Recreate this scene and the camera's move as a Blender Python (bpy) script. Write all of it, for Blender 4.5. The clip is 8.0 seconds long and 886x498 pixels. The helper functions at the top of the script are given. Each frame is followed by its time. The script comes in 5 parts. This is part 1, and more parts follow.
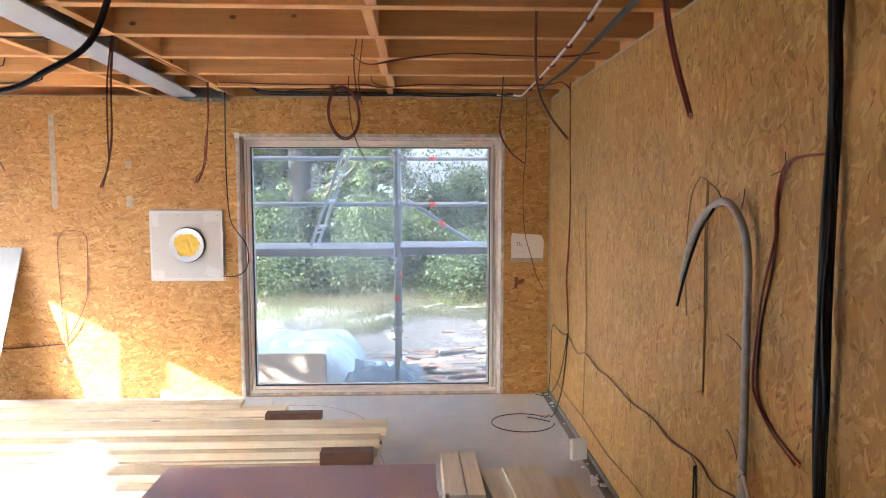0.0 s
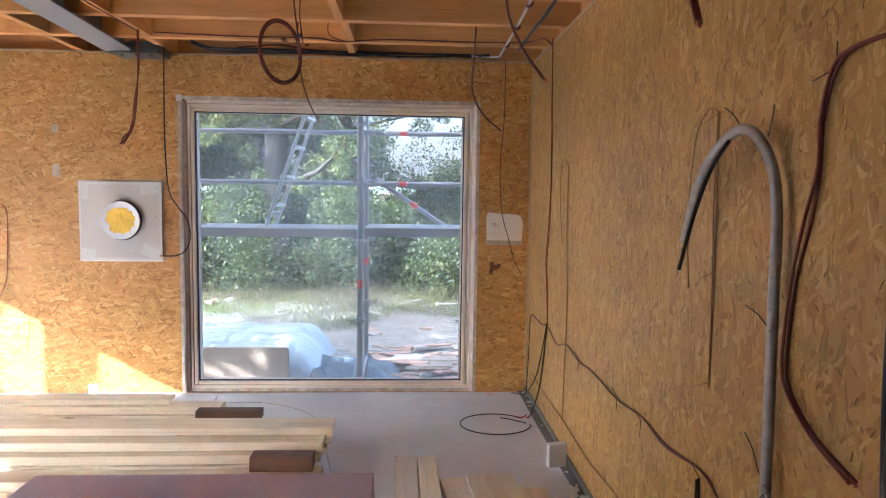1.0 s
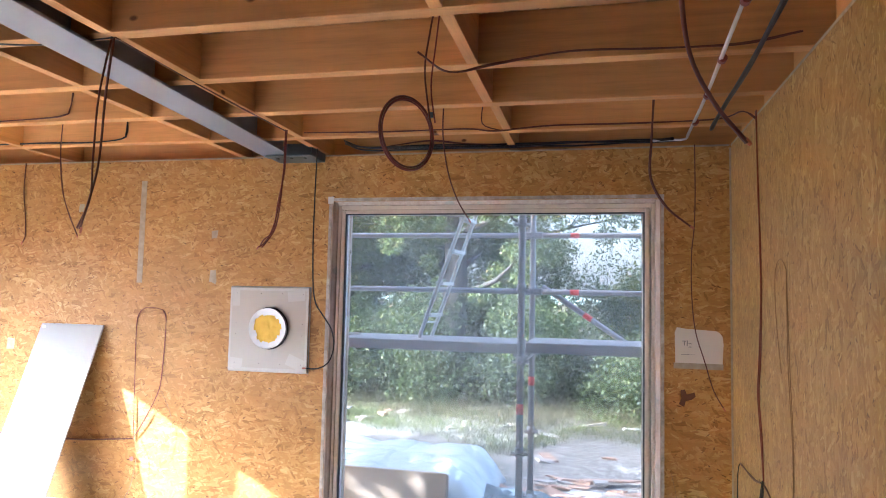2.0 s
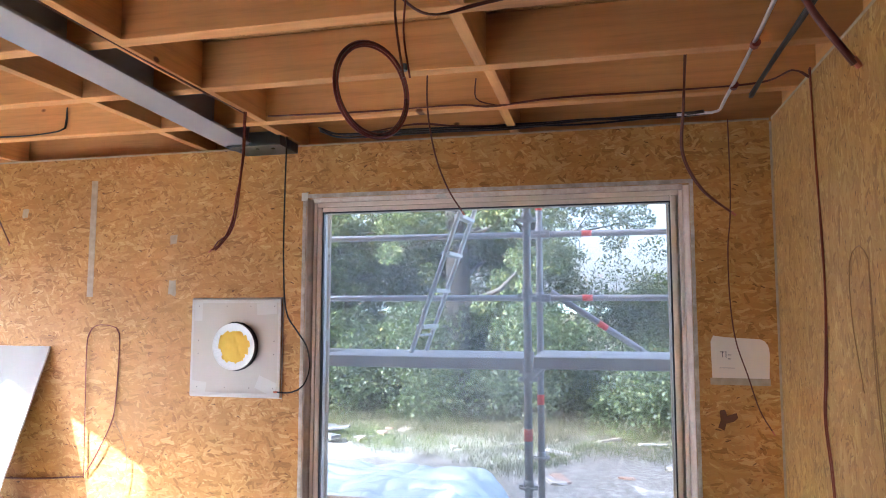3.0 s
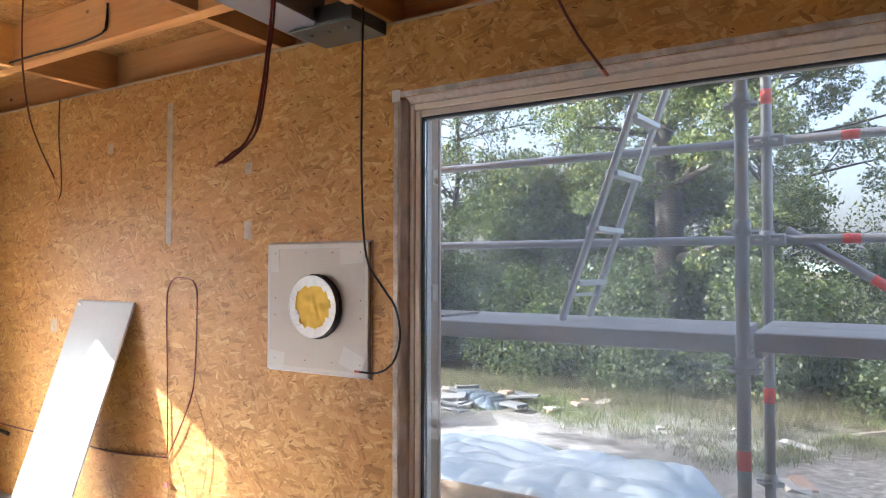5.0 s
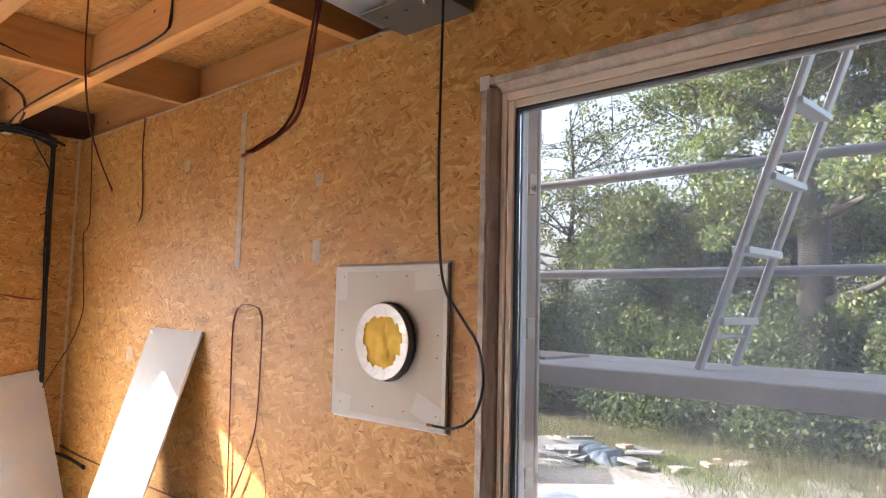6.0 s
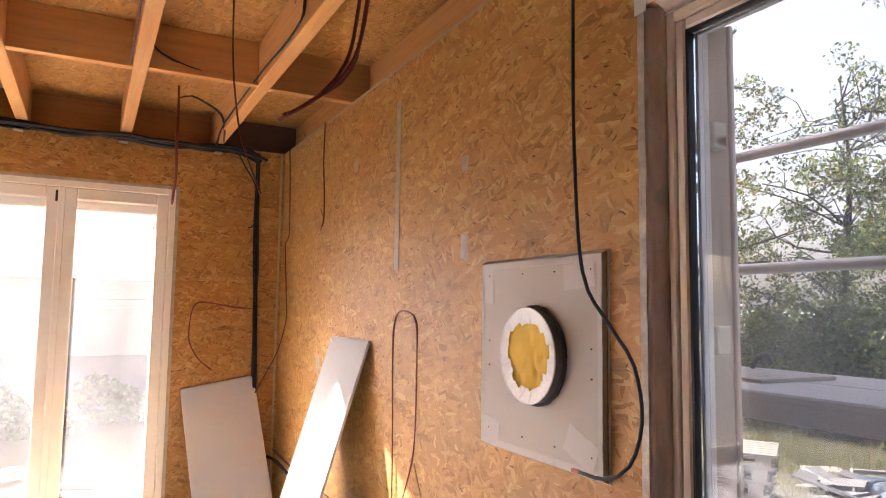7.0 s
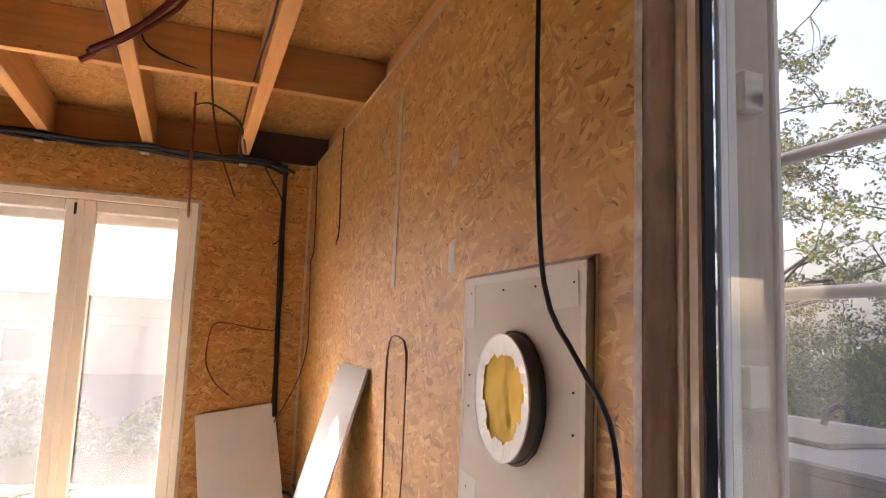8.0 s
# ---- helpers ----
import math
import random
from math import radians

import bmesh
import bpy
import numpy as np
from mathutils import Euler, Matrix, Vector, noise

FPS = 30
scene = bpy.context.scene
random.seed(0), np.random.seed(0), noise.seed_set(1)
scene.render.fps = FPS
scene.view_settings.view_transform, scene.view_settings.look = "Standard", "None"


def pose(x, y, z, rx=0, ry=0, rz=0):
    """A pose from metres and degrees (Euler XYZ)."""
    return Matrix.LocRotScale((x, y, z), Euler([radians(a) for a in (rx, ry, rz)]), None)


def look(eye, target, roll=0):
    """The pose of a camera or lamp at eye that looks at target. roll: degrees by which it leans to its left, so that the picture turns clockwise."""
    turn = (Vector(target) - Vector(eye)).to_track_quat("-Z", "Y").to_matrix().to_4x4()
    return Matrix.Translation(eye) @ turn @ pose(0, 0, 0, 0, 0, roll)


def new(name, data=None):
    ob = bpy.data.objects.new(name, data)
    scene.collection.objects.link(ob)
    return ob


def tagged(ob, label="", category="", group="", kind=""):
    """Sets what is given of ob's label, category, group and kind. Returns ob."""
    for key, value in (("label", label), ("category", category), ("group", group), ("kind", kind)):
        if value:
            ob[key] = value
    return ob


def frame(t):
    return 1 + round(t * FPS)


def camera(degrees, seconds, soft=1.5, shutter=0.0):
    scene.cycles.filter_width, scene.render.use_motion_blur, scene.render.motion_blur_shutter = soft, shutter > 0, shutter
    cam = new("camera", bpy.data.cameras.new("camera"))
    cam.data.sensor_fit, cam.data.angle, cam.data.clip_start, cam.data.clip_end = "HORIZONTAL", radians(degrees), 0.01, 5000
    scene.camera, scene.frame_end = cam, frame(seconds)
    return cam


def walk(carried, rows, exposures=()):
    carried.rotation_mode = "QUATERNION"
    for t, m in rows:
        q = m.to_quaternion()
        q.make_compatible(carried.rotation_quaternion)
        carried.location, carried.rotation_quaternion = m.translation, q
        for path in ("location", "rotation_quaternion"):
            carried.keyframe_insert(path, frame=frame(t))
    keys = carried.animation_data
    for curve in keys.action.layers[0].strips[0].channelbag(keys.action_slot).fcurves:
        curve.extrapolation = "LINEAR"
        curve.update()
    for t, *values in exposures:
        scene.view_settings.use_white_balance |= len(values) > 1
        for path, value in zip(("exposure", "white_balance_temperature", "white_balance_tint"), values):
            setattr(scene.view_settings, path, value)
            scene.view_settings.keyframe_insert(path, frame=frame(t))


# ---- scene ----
cam = camera(66.6, 8.0, soft=1.0)
PATH = [
    (0, (0.137, 0.085, 1.769), (0.213, 2.076, 1.592), 0.0),
    (0.5, (0.234, 0.303, 1.669), (0.325, 2.296, 1.53), 1.3),
    (0.7, (0.321, 0.438, 1.633), (0.391, 2.429, 1.447), 1.3),
    (1, (0.327, 0.658, 1.552), (0.435, 2.648, 1.382), 0.8),
    (1.5, (0.414, 0.989, 1.513), (0.469, 2.987, 1.558), 0.4),
    (1.8, (0.402, 1.219, 1.535), (0.152, 3.199, 1.657), 0.5),
    (2, (0.468, 1.389, 1.544), (0.021, 3.333, 1.69), 1.3),
    (2.2, (0.44, 1.543, 1.551), (-0.09, 3.465, 1.715), 1.4),
    (3.3, (0.396, 2.209, 1.526), (-0.048, 4.151, 1.707), -0.2),
    (3.5, (0.422, 2.339, 1.531), (-0.106, 4.263, 1.664), 0.3),
    (4, (0.415, 2.682, 1.494), (-0.196, 4.585, 1.574), 0.6),
    (4.5, (0.349, 3.043, 1.502), (-0.263, 4.946, 1.581), 2.0),
    (4.7, (0.336, 3.196, 1.494), (-0.402, 5.054, 1.544), 1.4),
    (5, (0.305, 3.451, 1.481), (-0.74, 5.155, 1.538), 0.1),
    (5.2, (0.299, 3.568, 1.485), (-0.884, 5.179, 1.557), -0.2),
    (6.3, (-0.048, 4.143, 1.418), (-1.438, 5.567, 1.614), 1.1),
    (6.5, (-0.082, 4.26, 1.411), (-1.591, 5.561, 1.586), -0.4),
    (6.7, (-0.089, 4.39, 1.417), (-1.737, 5.507, 1.61), -1.4),
    (7, (-0.126, 4.576, 1.438), (-1.891, 5.499, 1.617), 0.8),
    (7.5, (-0.259, 4.846, 1.429), (-2.093, 5.618, 1.637), 2.1),
    (8, (-0.394, 5.059, 1.439), (-2.255, 5.745, 1.692), 2.2),
]
EXPOSURES = [(0.0, 3.3, 5080, 7), (0.5, 3.17, 5030, 8), (1.0, 3.0, 4950, 9), (1.5, 2.95, 4900, 10), (2.0, 3.0, 4900, 10), (3.5, 2.96, 4900, 11), (4.5, 2.58, 5030, 11), (5.0, 2.36, 5350, 10), (6.5, 2.48, 5950, 18), (7.0, 2.33, 6100, 21), (7.5, 2.2, 6200, 21), (8.0, 2.17, 6250, 19)]
walk(cam, [(t, look(eye, target, roll)) for t, eye, target, roll in PATH], EXPOSURES)

# ---- light ----
SUN = Vector((2.0, 1.0, -1.08)).normalized()
world = bpy.data.worlds.new("sky")
scene.world = world
world.use_nodes = True
sky = world.node_tree.nodes.new("ShaderNodeTexSky")
sky.sky_type, sky.sun_disc = "NISHITA", False
sky.sun_elevation, sky.sun_rotation = radians(25.8), radians(243.4)
sky.air_density, sky.dust_density, sky.ozone_density = 1.0, 8.0, 0.4
haze = world.node_tree.nodes.new("ShaderNodeMix")
haze.data_type, haze.blend_type = "RGBA", "ADD"
haze.inputs[0].default_value = 1.0
haze.inputs[7].default_value = (0.95, 0.90, 0.83, 1)
world.node_tree.links.new(sky.outputs[0], haze.inputs[6])
world.node_tree.links.new(haze.outputs[2], world.node_tree.nodes["Background"].inputs[0])
world.node_tree.nodes["Background"].inputs[1].default_value = 0.103
sun = new("sun", bpy.data.lights.new("sun", "SUN"))
sun.data.energy, sun.data.angle, sun.data.color = 5.0, radians(0.5), (1.0, 0.95, 0.87)
sun.matrix_world = look(-SUN * 20, (0, 0, 0))

# ---- material helpers ----


class Mat:
    """Small node builder round one Principled material."""

    def __init__(self, name, rough=0.6, metal=0.0, spec=0.4):
        self.m = bpy.data.materials.new(name)
        self.m.use_nodes = True
        self.t = self.m.node_tree
        self.b = self.t.nodes["Principled BSDF"]
        self.b.inputs["Roughness"].default_value = rough
        self.b.inputs["Metallic"].default_value = metal
        self.b.inputs["Specular IOR Level"].default_value = spec
        self.pos = self.t.nodes.new("ShaderNodeNewGeometry").outputs["Position"]

    def put(self, node, slot, v):
        if isinstance(v, bpy.types.NodeSocket):
            self.t.links.new(v, node.inputs[slot])
        elif v is not None:
            node.inputs[slot].default_value = v

    def math(self, op, a, b=None, clamp=False):
        n = self.t.nodes.new("ShaderNodeMath")
        n.operation, n.use_clamp = op, clamp
        self.put(n, 0, a)
        self.put(n, 1, b)
        return n.outputs[0]

    def mapped(self, vec=None, scale=(1, 1, 1), rot=(0, 0, 0), loc=(0, 0, 0)):
        n = self.t.nodes.new("ShaderNodeMapping")
        self.put(n, 0, vec or self.pos)
        n.inputs["Scale"].default_value = scale
        n.inputs["Rotation"].default_value = [radians(a) for a in rot]
        n.inputs["Location"].default_value = loc
        return n.outputs[0]

    def noise(self, vec=None, scale=5.0, detail=4.0, rough=0.55):
        n = self.t.nodes.new("ShaderNodeTexNoise")
        self.put(n, "Vector", vec or self.pos)
        n.inputs["Scale"].default_value, n.inputs["Detail"].default_value, n.inputs["Roughness"].default_value = scale, detail, rough
        return n.outputs["Fac"]

    def cells(self, vec=None, scale=5.0, feature="F1"):
        n = self.t.nodes.new("ShaderNodeTexVoronoi")
        n.feature = feature
        self.put(n, "Vector", vec or self.pos)
        n.inputs["Scale"].default_value = scale
        return n

    def ramp(self, fac, *stops):
        n = self.t.nodes.new("ShaderNodeValToRGB")
        self.put(n, 0, fac)
        e = n.color_ramp.elements
        while len(e) < len(stops):
            e.new(0.5)
        for s, (p, c) in zip(e, stops):
            s.position = p
            s.color = (*c, 1) if len(c) == 3 else c
        return n.outputs[0]

    def mix(self, fac, a, b, kind="MIX"):
        n = self.t.nodes.new("ShaderNodeMix")
        n.data_type, n.blend_type = "RGBA", kind
        self.put(n, 0, fac)
        for i, v in ((6, a), (7, b)):
            self.put(n, i, (*v, 1) if isinstance(v, tuple) and len(v) == 3 else v)
        return n.outputs[2]

    def bump(self, height, strength=0.3, dist=0.01):
        n = self.t.nodes.new("ShaderNodeBump")
        n.inputs["Strength"].default_value, n.inputs["Distance"].default_value = strength, dist
        self.put(n, "Height", height)
        self.t.links.new(n.outputs[0], self.b.inputs["Normal"])

    def color(self, c):
        self.put(self.b, "Base Color", (*c, 1) if isinstance(c, tuple) else c)
        return self

    def rough(self, r):
        self.put(self.b, "Roughness", r)


def g(v):
    return (v, v, v)


def plain(name, col, rough=0.6, metal=0.0, var=0.25, scale=18.0, bump=0.1, spec=0.4):
    k = Mat(name, rough, metal, spec)
    n = k.noise(scale=scale, detail=6)
    m = k.noise(scale=scale * 0.13, detail=3)
    f = k.math("MULTIPLY_ADD", n, 0.6)
    f = k.math("ADD", f, k.math("MULTIPLY", m, 0.4))
    lo = tuple(c * (1 - var) for c in col)
    hi = tuple(min(1, c * (1 + var * 0.8)) for c in col)
    k.color(k.ramp(f, (0.3, lo), (0.7, hi)))
    if bump:
        k.bump(n, bump, 0.004)
    return k.m


STRANDS = ((0.0, (0.28, 0.128, 0.027)), (0.12, (0.385, 0.186, 0.044)), (0.5, (0.445, 0.226, 0.056)), (0.78, (0.50, 0.274, 0.078)), (0.91, (0.59, 0.375, 0.135)), (1.0, (0.70, 0.50, 0.22)))


def osb(name, plane, upright=False, tone=(1.0, 1.0, 1.0)):
    """Pressed strand board: layers of long random strands seen on one plane (xz, yz or xy)."""
    k = Mat(name, 0.5, 0, 0.32)
    rot = {"xz": (-90, 0, 0), "yz": (0, 90, 0), "xy": (0, 0, 0)}[plane]
    uv = k.mapped(rot=rot)
    if plane == "yz":
        uv = k.mapped(uv, rot=(0, 0, 90))
    if upright:
        uv = k.mapped(uv, rot=(0, 0, 90))
    warp = k.t.nodes.new("ShaderNodeTexNoise")
    k.put(warp, "Vector", uv)
    warp.inputs["Scale"].default_value = 20.0
    add = k.t.nodes.new("ShaderNodeVectorMath")
    add.operation = "MULTIPLY_ADD"
    k.put(add, 0, warp.outputs["Color"])
    add.inputs[1].default_value = (0.035, 0.028, 0.0)
    k.put(add, 2, uv)
    uv = add.outputs[0]
    col, hgt = None, None
    strands = ((8, 0.15, 0.045, 0.0), (34, 0.105, 0.026, 0.40), (-25, 0.10, 0.024, 0.45), (70, 0.065, 0.018, 0.66), (-58, 0.065, 0.018, 0.68), (4, 0.11, 0.028, 0.45), (52, 0.05, 0.012, 0.82), (-14, 0.06, 0.012, 0.80))
    for i, (ang, ln, wd, cut) in enumerate(strands):
        v = k.mapped(uv, rot=(0, 0, ang))
        v = k.mapped(v, scale=(1 / ln, 1 / wd, 0.0), loc=(i * 3.7, i * 1.3, 0))
        c = k.cells(v, 1.0)
        sep = k.t.nodes.new("ShaderNodeSeparateColor")
        k.put(sep, 0, c.outputs["Color"])
        grain = k.noise(k.mapped(v, scale=(0.5, 9, 1)), 1.0, 2)
        tint = k.math("ADD", k.math("MULTIPLY", sep.outputs[0], 0.86), k.math("MULTIPLY", k.math("SUBTRACT", grain, 0.5), 0.5))
        # tone scales each strand colour; below 1 it puts a face's shade into it
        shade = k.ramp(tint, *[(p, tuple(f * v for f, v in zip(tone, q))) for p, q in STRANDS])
        h = k.math("SUBTRACT", sep.outputs[1], k.math("MULTIPLY", c.outputs["Distance"], 0.5))
        if col is None:
            col, hgt = shade, h
        else:
            on = k.math("GREATER_THAN", sep.outputs[2], cut)
            edge = k.math("LESS_THAN", c.outputs["Distance"], 0.62)
            on = k.math("MULTIPLY", on, edge)
            col = k.mix(on, col, shade)
            m2 = k.t.nodes.new("ShaderNodeMix")
            k.put(m2, 0, on)
            k.put(m2, 2, hgt)
            k.put(m2, 3, h)
            hgt = m2.outputs[0]
    for ang, seed, level, paint, amount in ((20, 0.0, 0.987, (0.085, 0.030, 0.008), 0.8), (-40, 5.0, 0.989, (0.10, 0.036, 0.010), 0.75), (12, 9.0, 0.94, (0.60, 0.39, 0.13), 0.5)):
        v = k.mapped(k.mapped(uv, rot=(0, 0, ang)), scale=(32, 130, 0), loc=(seed, seed, 0))
        fleck = k.cells(v, 1.0)
        sep = k.t.nodes.new("ShaderNodeSeparateColor")
        k.put(sep, 0, fleck.outputs["Color"])
        on = k.math("MULTIPLY", k.math("GREATER_THAN", sep.outputs[0], level), k.math("LESS_THAN", fleck.outputs["Distance"], 0.42))
        col = k.mix(k.math("MULTIPLY", on, amount), col, paint)
    broad = k.noise(uv, 1.6, 3)
    col = k.mix(0.55, col, k.ramp(broad, (0.3, (0.42, 0.40, 0.38)), (0.7, (0.56, 0.56, 0.56))), "OVERLAY")
    k.color(col)
    k.bump(hgt, 0.32, 0.0025)
    return k.m


def timber(name, axis, col=(0.57, 0.282, 0.090), dirt=0.0, knots=""):
    """Sawn softwood with grain along one axis and scattered knots."""
    k = Mat(name, 0.6, 0, 0.3)
    s = {"x": (0.9, 16, 16), "y": (16, 0.9, 16), "z": (16, 16, 0.9)}[axis]
    info = k.t.nodes.new("ShaderNodeObjectInfo")
    off = k.t.nodes.new("ShaderNodeVectorMath")
    off.operation = "MULTIPLY_ADD"
    k.put(off, 0, info.outputs["Random"])
    off.inputs[1].default_value = (9.0, 7.0, 5.0)
    k.put(off, 2, k.pos)
    v = k.mapped(off.outputs[0], scale=s)
    n = k.noise(v, 2.0, 8, 0.6)
    lines = k.noise(k.mapped(v, scale=(1, 1, 1)), 9.0, 3, 0.5)
    f = k.math("ADD", k.math("MULTIPLY", n, 0.75), k.math("MULTIPLY", lines, 0.25))
    c = k.ramp(f, (0.25, tuple(x * 0.72 for x in col)), (0.5, col), (0.78, tuple(min(1, x * 1.18) for x in col)))
    ks = {"x": (2.2, 7, 7), "y": (7, 2.2, 7), "z": (7, 7, 2.2)}[axis]
    if knots:
        ks = {"y": (4.0, 0.0, 6.5), "x": (0.0, 4.0, 6.5)}[knots]
    kn = k.cells(k.mapped(off.outputs[0], scale=ks), 1.0 if knots else 0.8)
    sep = k.t.nodes.new("ShaderNodeSeparateColor")
    k.put(sep, 0, kn.outputs["Color"])
    spot = k.math("MULTIPLY", k.ramp(kn.outputs["Distance"], (0.055, g(1)), (0.10, g(0))), k.math("GREATER_THAN", sep.outputs[0], 0.5 if knots else 0.2))
    c = k.mix(k.math("MULTIPLY", spot, 0.95), c, (0.11, 0.038, 0.012))
    tone = k.math("MULTIPLY_ADD", info.outputs["Random"], 0.24)
    tone.node.inputs[2].default_value = 0.86
    c = k.mix(1.0, c, tone, "MULTIPLY")
    if dirt:
        d = k.noise(scale=3.0, detail=5)
        c = k.mix(k.ramp(d, (0.5, g(0)), (0.75, g(dirt))), c, (0.25, 0.21, 0.17))
    k.color(c)
    k.bump(f, 0.2, 0.002)
    return k.m


# ---- materials ----
M = {}
M["osb_back"] = osb("strand board back", "xz")
# same board as the back; darker tones paint in the shade on these faces
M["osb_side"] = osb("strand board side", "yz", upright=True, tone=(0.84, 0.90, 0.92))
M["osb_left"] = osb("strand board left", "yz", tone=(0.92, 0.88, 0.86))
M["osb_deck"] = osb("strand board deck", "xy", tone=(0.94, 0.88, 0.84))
M["joist"] = timber("joist timber x", "x", knots="y")
M["block"] = timber("joist timber y", "y", knots="x")
M["plank"] = timber("sawn plank", "x", (0.61, 0.50, 0.345), 0.15)
M["offcut"] = timber("pale offcut", "y", (0.61, 0.525, 0.40), 0.2)
M["darkwood"] = timber("brown treated wood", "x", (0.135, 0.062, 0.032))
M["reveal"] = timber("outer reveal wood", "z", (0.45, 0.34, 0.235))
M["crateply"] = timber("tan crate plywood", "x", (0.36, 0.27, 0.185), 0.3)
M["palewood"] = timber("pale planed softwood", "z", (0.76, 0.71, 0.62), 0.12)
M["greywood"] = timber("weathered pallet wood", "x", (0.32, 0.275, 0.225), 0.4)
M["rustboard"] = timber("reddish broken boards", "x", (0.42, 0.27, 0.20), 0.5)
M["frame"] = plain("cream window frame", (0.66, 0.565, 0.465), 0.4, 0, 0.05, 6, 0.02)
M["white_frame"] = plain("white door frame", (0.78, 0.72, 0.62), 0.4, 0, 0.05, 6, 0.02)
M["gasket"] = plain("black rubber gasket", (0.012, 0.014, 0.02), 0.5, 0, 0.2, 20, 0)
M["spacer"] = plain("pale edge strip", (0.80, 0.785, 0.75), 0.45, 0, 0.1, 20, 0)
M["plasterboard"] = plain("grey plasterboard paper", (0.50, 0.46, 0.405), 0.75, 0, 0.06, 9, 0.03)
M["whiteboard"] = plain("white plasterboard", (0.58, 0.57, 0.56), 0.75, 0, 0.05, 7, 0.03)
# white board again, darkened so its shaded part stays below the sun patch
M["shadedboard"] = plain("white plasterboard darkened for shade", (0.34, 0.33, 0.315), 0.75, 0, 0.05, 7, 0.03)
M["pink"] = plain("pink plasterboard paper", (0.42, 0.335, 0.42), 0.8, 0, 0.08, 5, 0.03)
M["core"] = plain("plasterboard core", (0.62, 0.56, 0.52), 0.9, 0, 0.12, 30, 0.2)
M["paper"] = plain("taped paper sheet", (0.70, 0.62, 0.52), 0.7, 0, 0.06, 12, 0.05)
M["ink"] = plain("pen ink", (0.16, 0.14, 0.13), 0.6, 0, 0.1, 20, 0)
M["stain"] = plain("brown adhesive stain", (0.10, 0.035, 0.015), 0.7, 0, 0.35, 40, 0.1)
M["cable"] = plain("dark brown cable sheath", (0.085, 0.020, 0.011), 0.45, 0, 0.3, 30, 0.05)
M["redcable"] = plain("red brown cable sheath", (0.13, 0.020, 0.013), 0.42, 0, 0.3, 30, 0.05)
M["black"] = plain("black cable", (0.008, 0.008, 0.010), 0.42, 0, 0.3, 30, 0.05)
M["thinwire"] = plain("brown string wire", (0.20, 0.11, 0.05), 0.6, 0, 0.3, 60, 0.05)
M["foil"] = plain("silver wrapped cable", (0.62, 0.62, 0.62), 0.35, 0.7, 0.35, 60, 0.3)
M["copper"] = plain("bare cable end", (0.38, 0.12, 0.07), 0.4, 0.2, 0.2, 60, 0)
M["red"] = plain("red marking", (0.75, 0.09, 0.07), 0.5, 0, 0.15, 30, 0)
M["galv"] = plain("galvanised steel", (0.14, 0.158, 0.158), 0.32, 0.85, 0.3, 22, 0.05)
M["steelbeam"] = plain("grey primed steel", (0.23, 0.235, 0.255), 0.5, 0.15, 0.12, 10, 0.04)
M["tube"] = plain("scaffold tube zinc", (0.285, 0.28, 0.285), 0.5, 0.45, 0.3, 14, 0.05)
M["deck"] = plain("dusty scaffold deck", (0.33, 0.312, 0.30), 0.75, 0.1, 0.25, 14, 0.1)
M["alu"] = plain("aluminium ladder", (0.48, 0.49, 0.50), 0.4, 0.7, 0.15, 14, 0.03)
M["silvertape"] = plain("silver duct tape", (0.60, 0.60, 0.60), 0.38, 0.35, 0.18, 40, 0.3)
M["ductdark"] = plain("dark duct collar", (0.05, 0.048, 0.048), 0.5, 0.2, 0.2, 30, 0.05)
M["foam"] = plain("yellow mineral wool", (0.71, 0.465, 0.06), 0.8, 0, 0.14, 20, 0.35)
M["ductmetal"] = plain("dull duct sheet metal", (0.15, 0.135, 0.12), 0.45, 0.4, 0.3, 30, 0.1)
M["membrane"] = plain("grey edge strip", (0.14, 0.135, 0.14), 0.8, 0, 0.35, 30, 0.3)
M["cornersheet"] = plain("dark brown corner sheet", (0.11, 0.066, 0.045), 0.7, 0, 0.3, 20, 0.2)
M["trunk"] = plain("tree bark", (0.042, 0.036, 0.030), 0.9, 0, 0.4, 14, 0.8)
M["stone"] = plain("pale stone", (0.30, 0.285, 0.265), 0.85, 0, 0.25, 12, 0.4)
M["slab"] = plain("weathered grey slab", (0.115, 0.112, 0.108), 0.85, 0, 0.35, 9, 0.3)
M["render"] = plain("pale house render", (0.30, 0.29, 0.28), 0.85, 0, 0.1, 3, 0.1)
M["tiles"] = plain("faded red roof", (0.30, 0.16, 0.12), 0.8, 0, 0.25, 8, 0.3)
M["outer"] = plain("dark facade sheathing", (0.20, 0.17, 0.14), 0.85, 0, 0.2, 5, 0.1)
M["hill"] = plain("far wooded hill", (0.16, 0.20, 0.17), 0.95, 0, 0.3, 0.3, 0.0)
M["field"] = plain("far dry field", (0.30, 0.23, 0.16), 0.95, 0, 0.2, 0.5, 0.0)

k = Mat("corrugated grey conduit", 0.45, 0, 0.4)
k.color(k.ramp(k.noise(scale=40, detail=4), (0.3, (0.27, 0.25, 0.24)), (0.7, (0.38, 0.355, 0.345))))
M["conduit"] = k.m

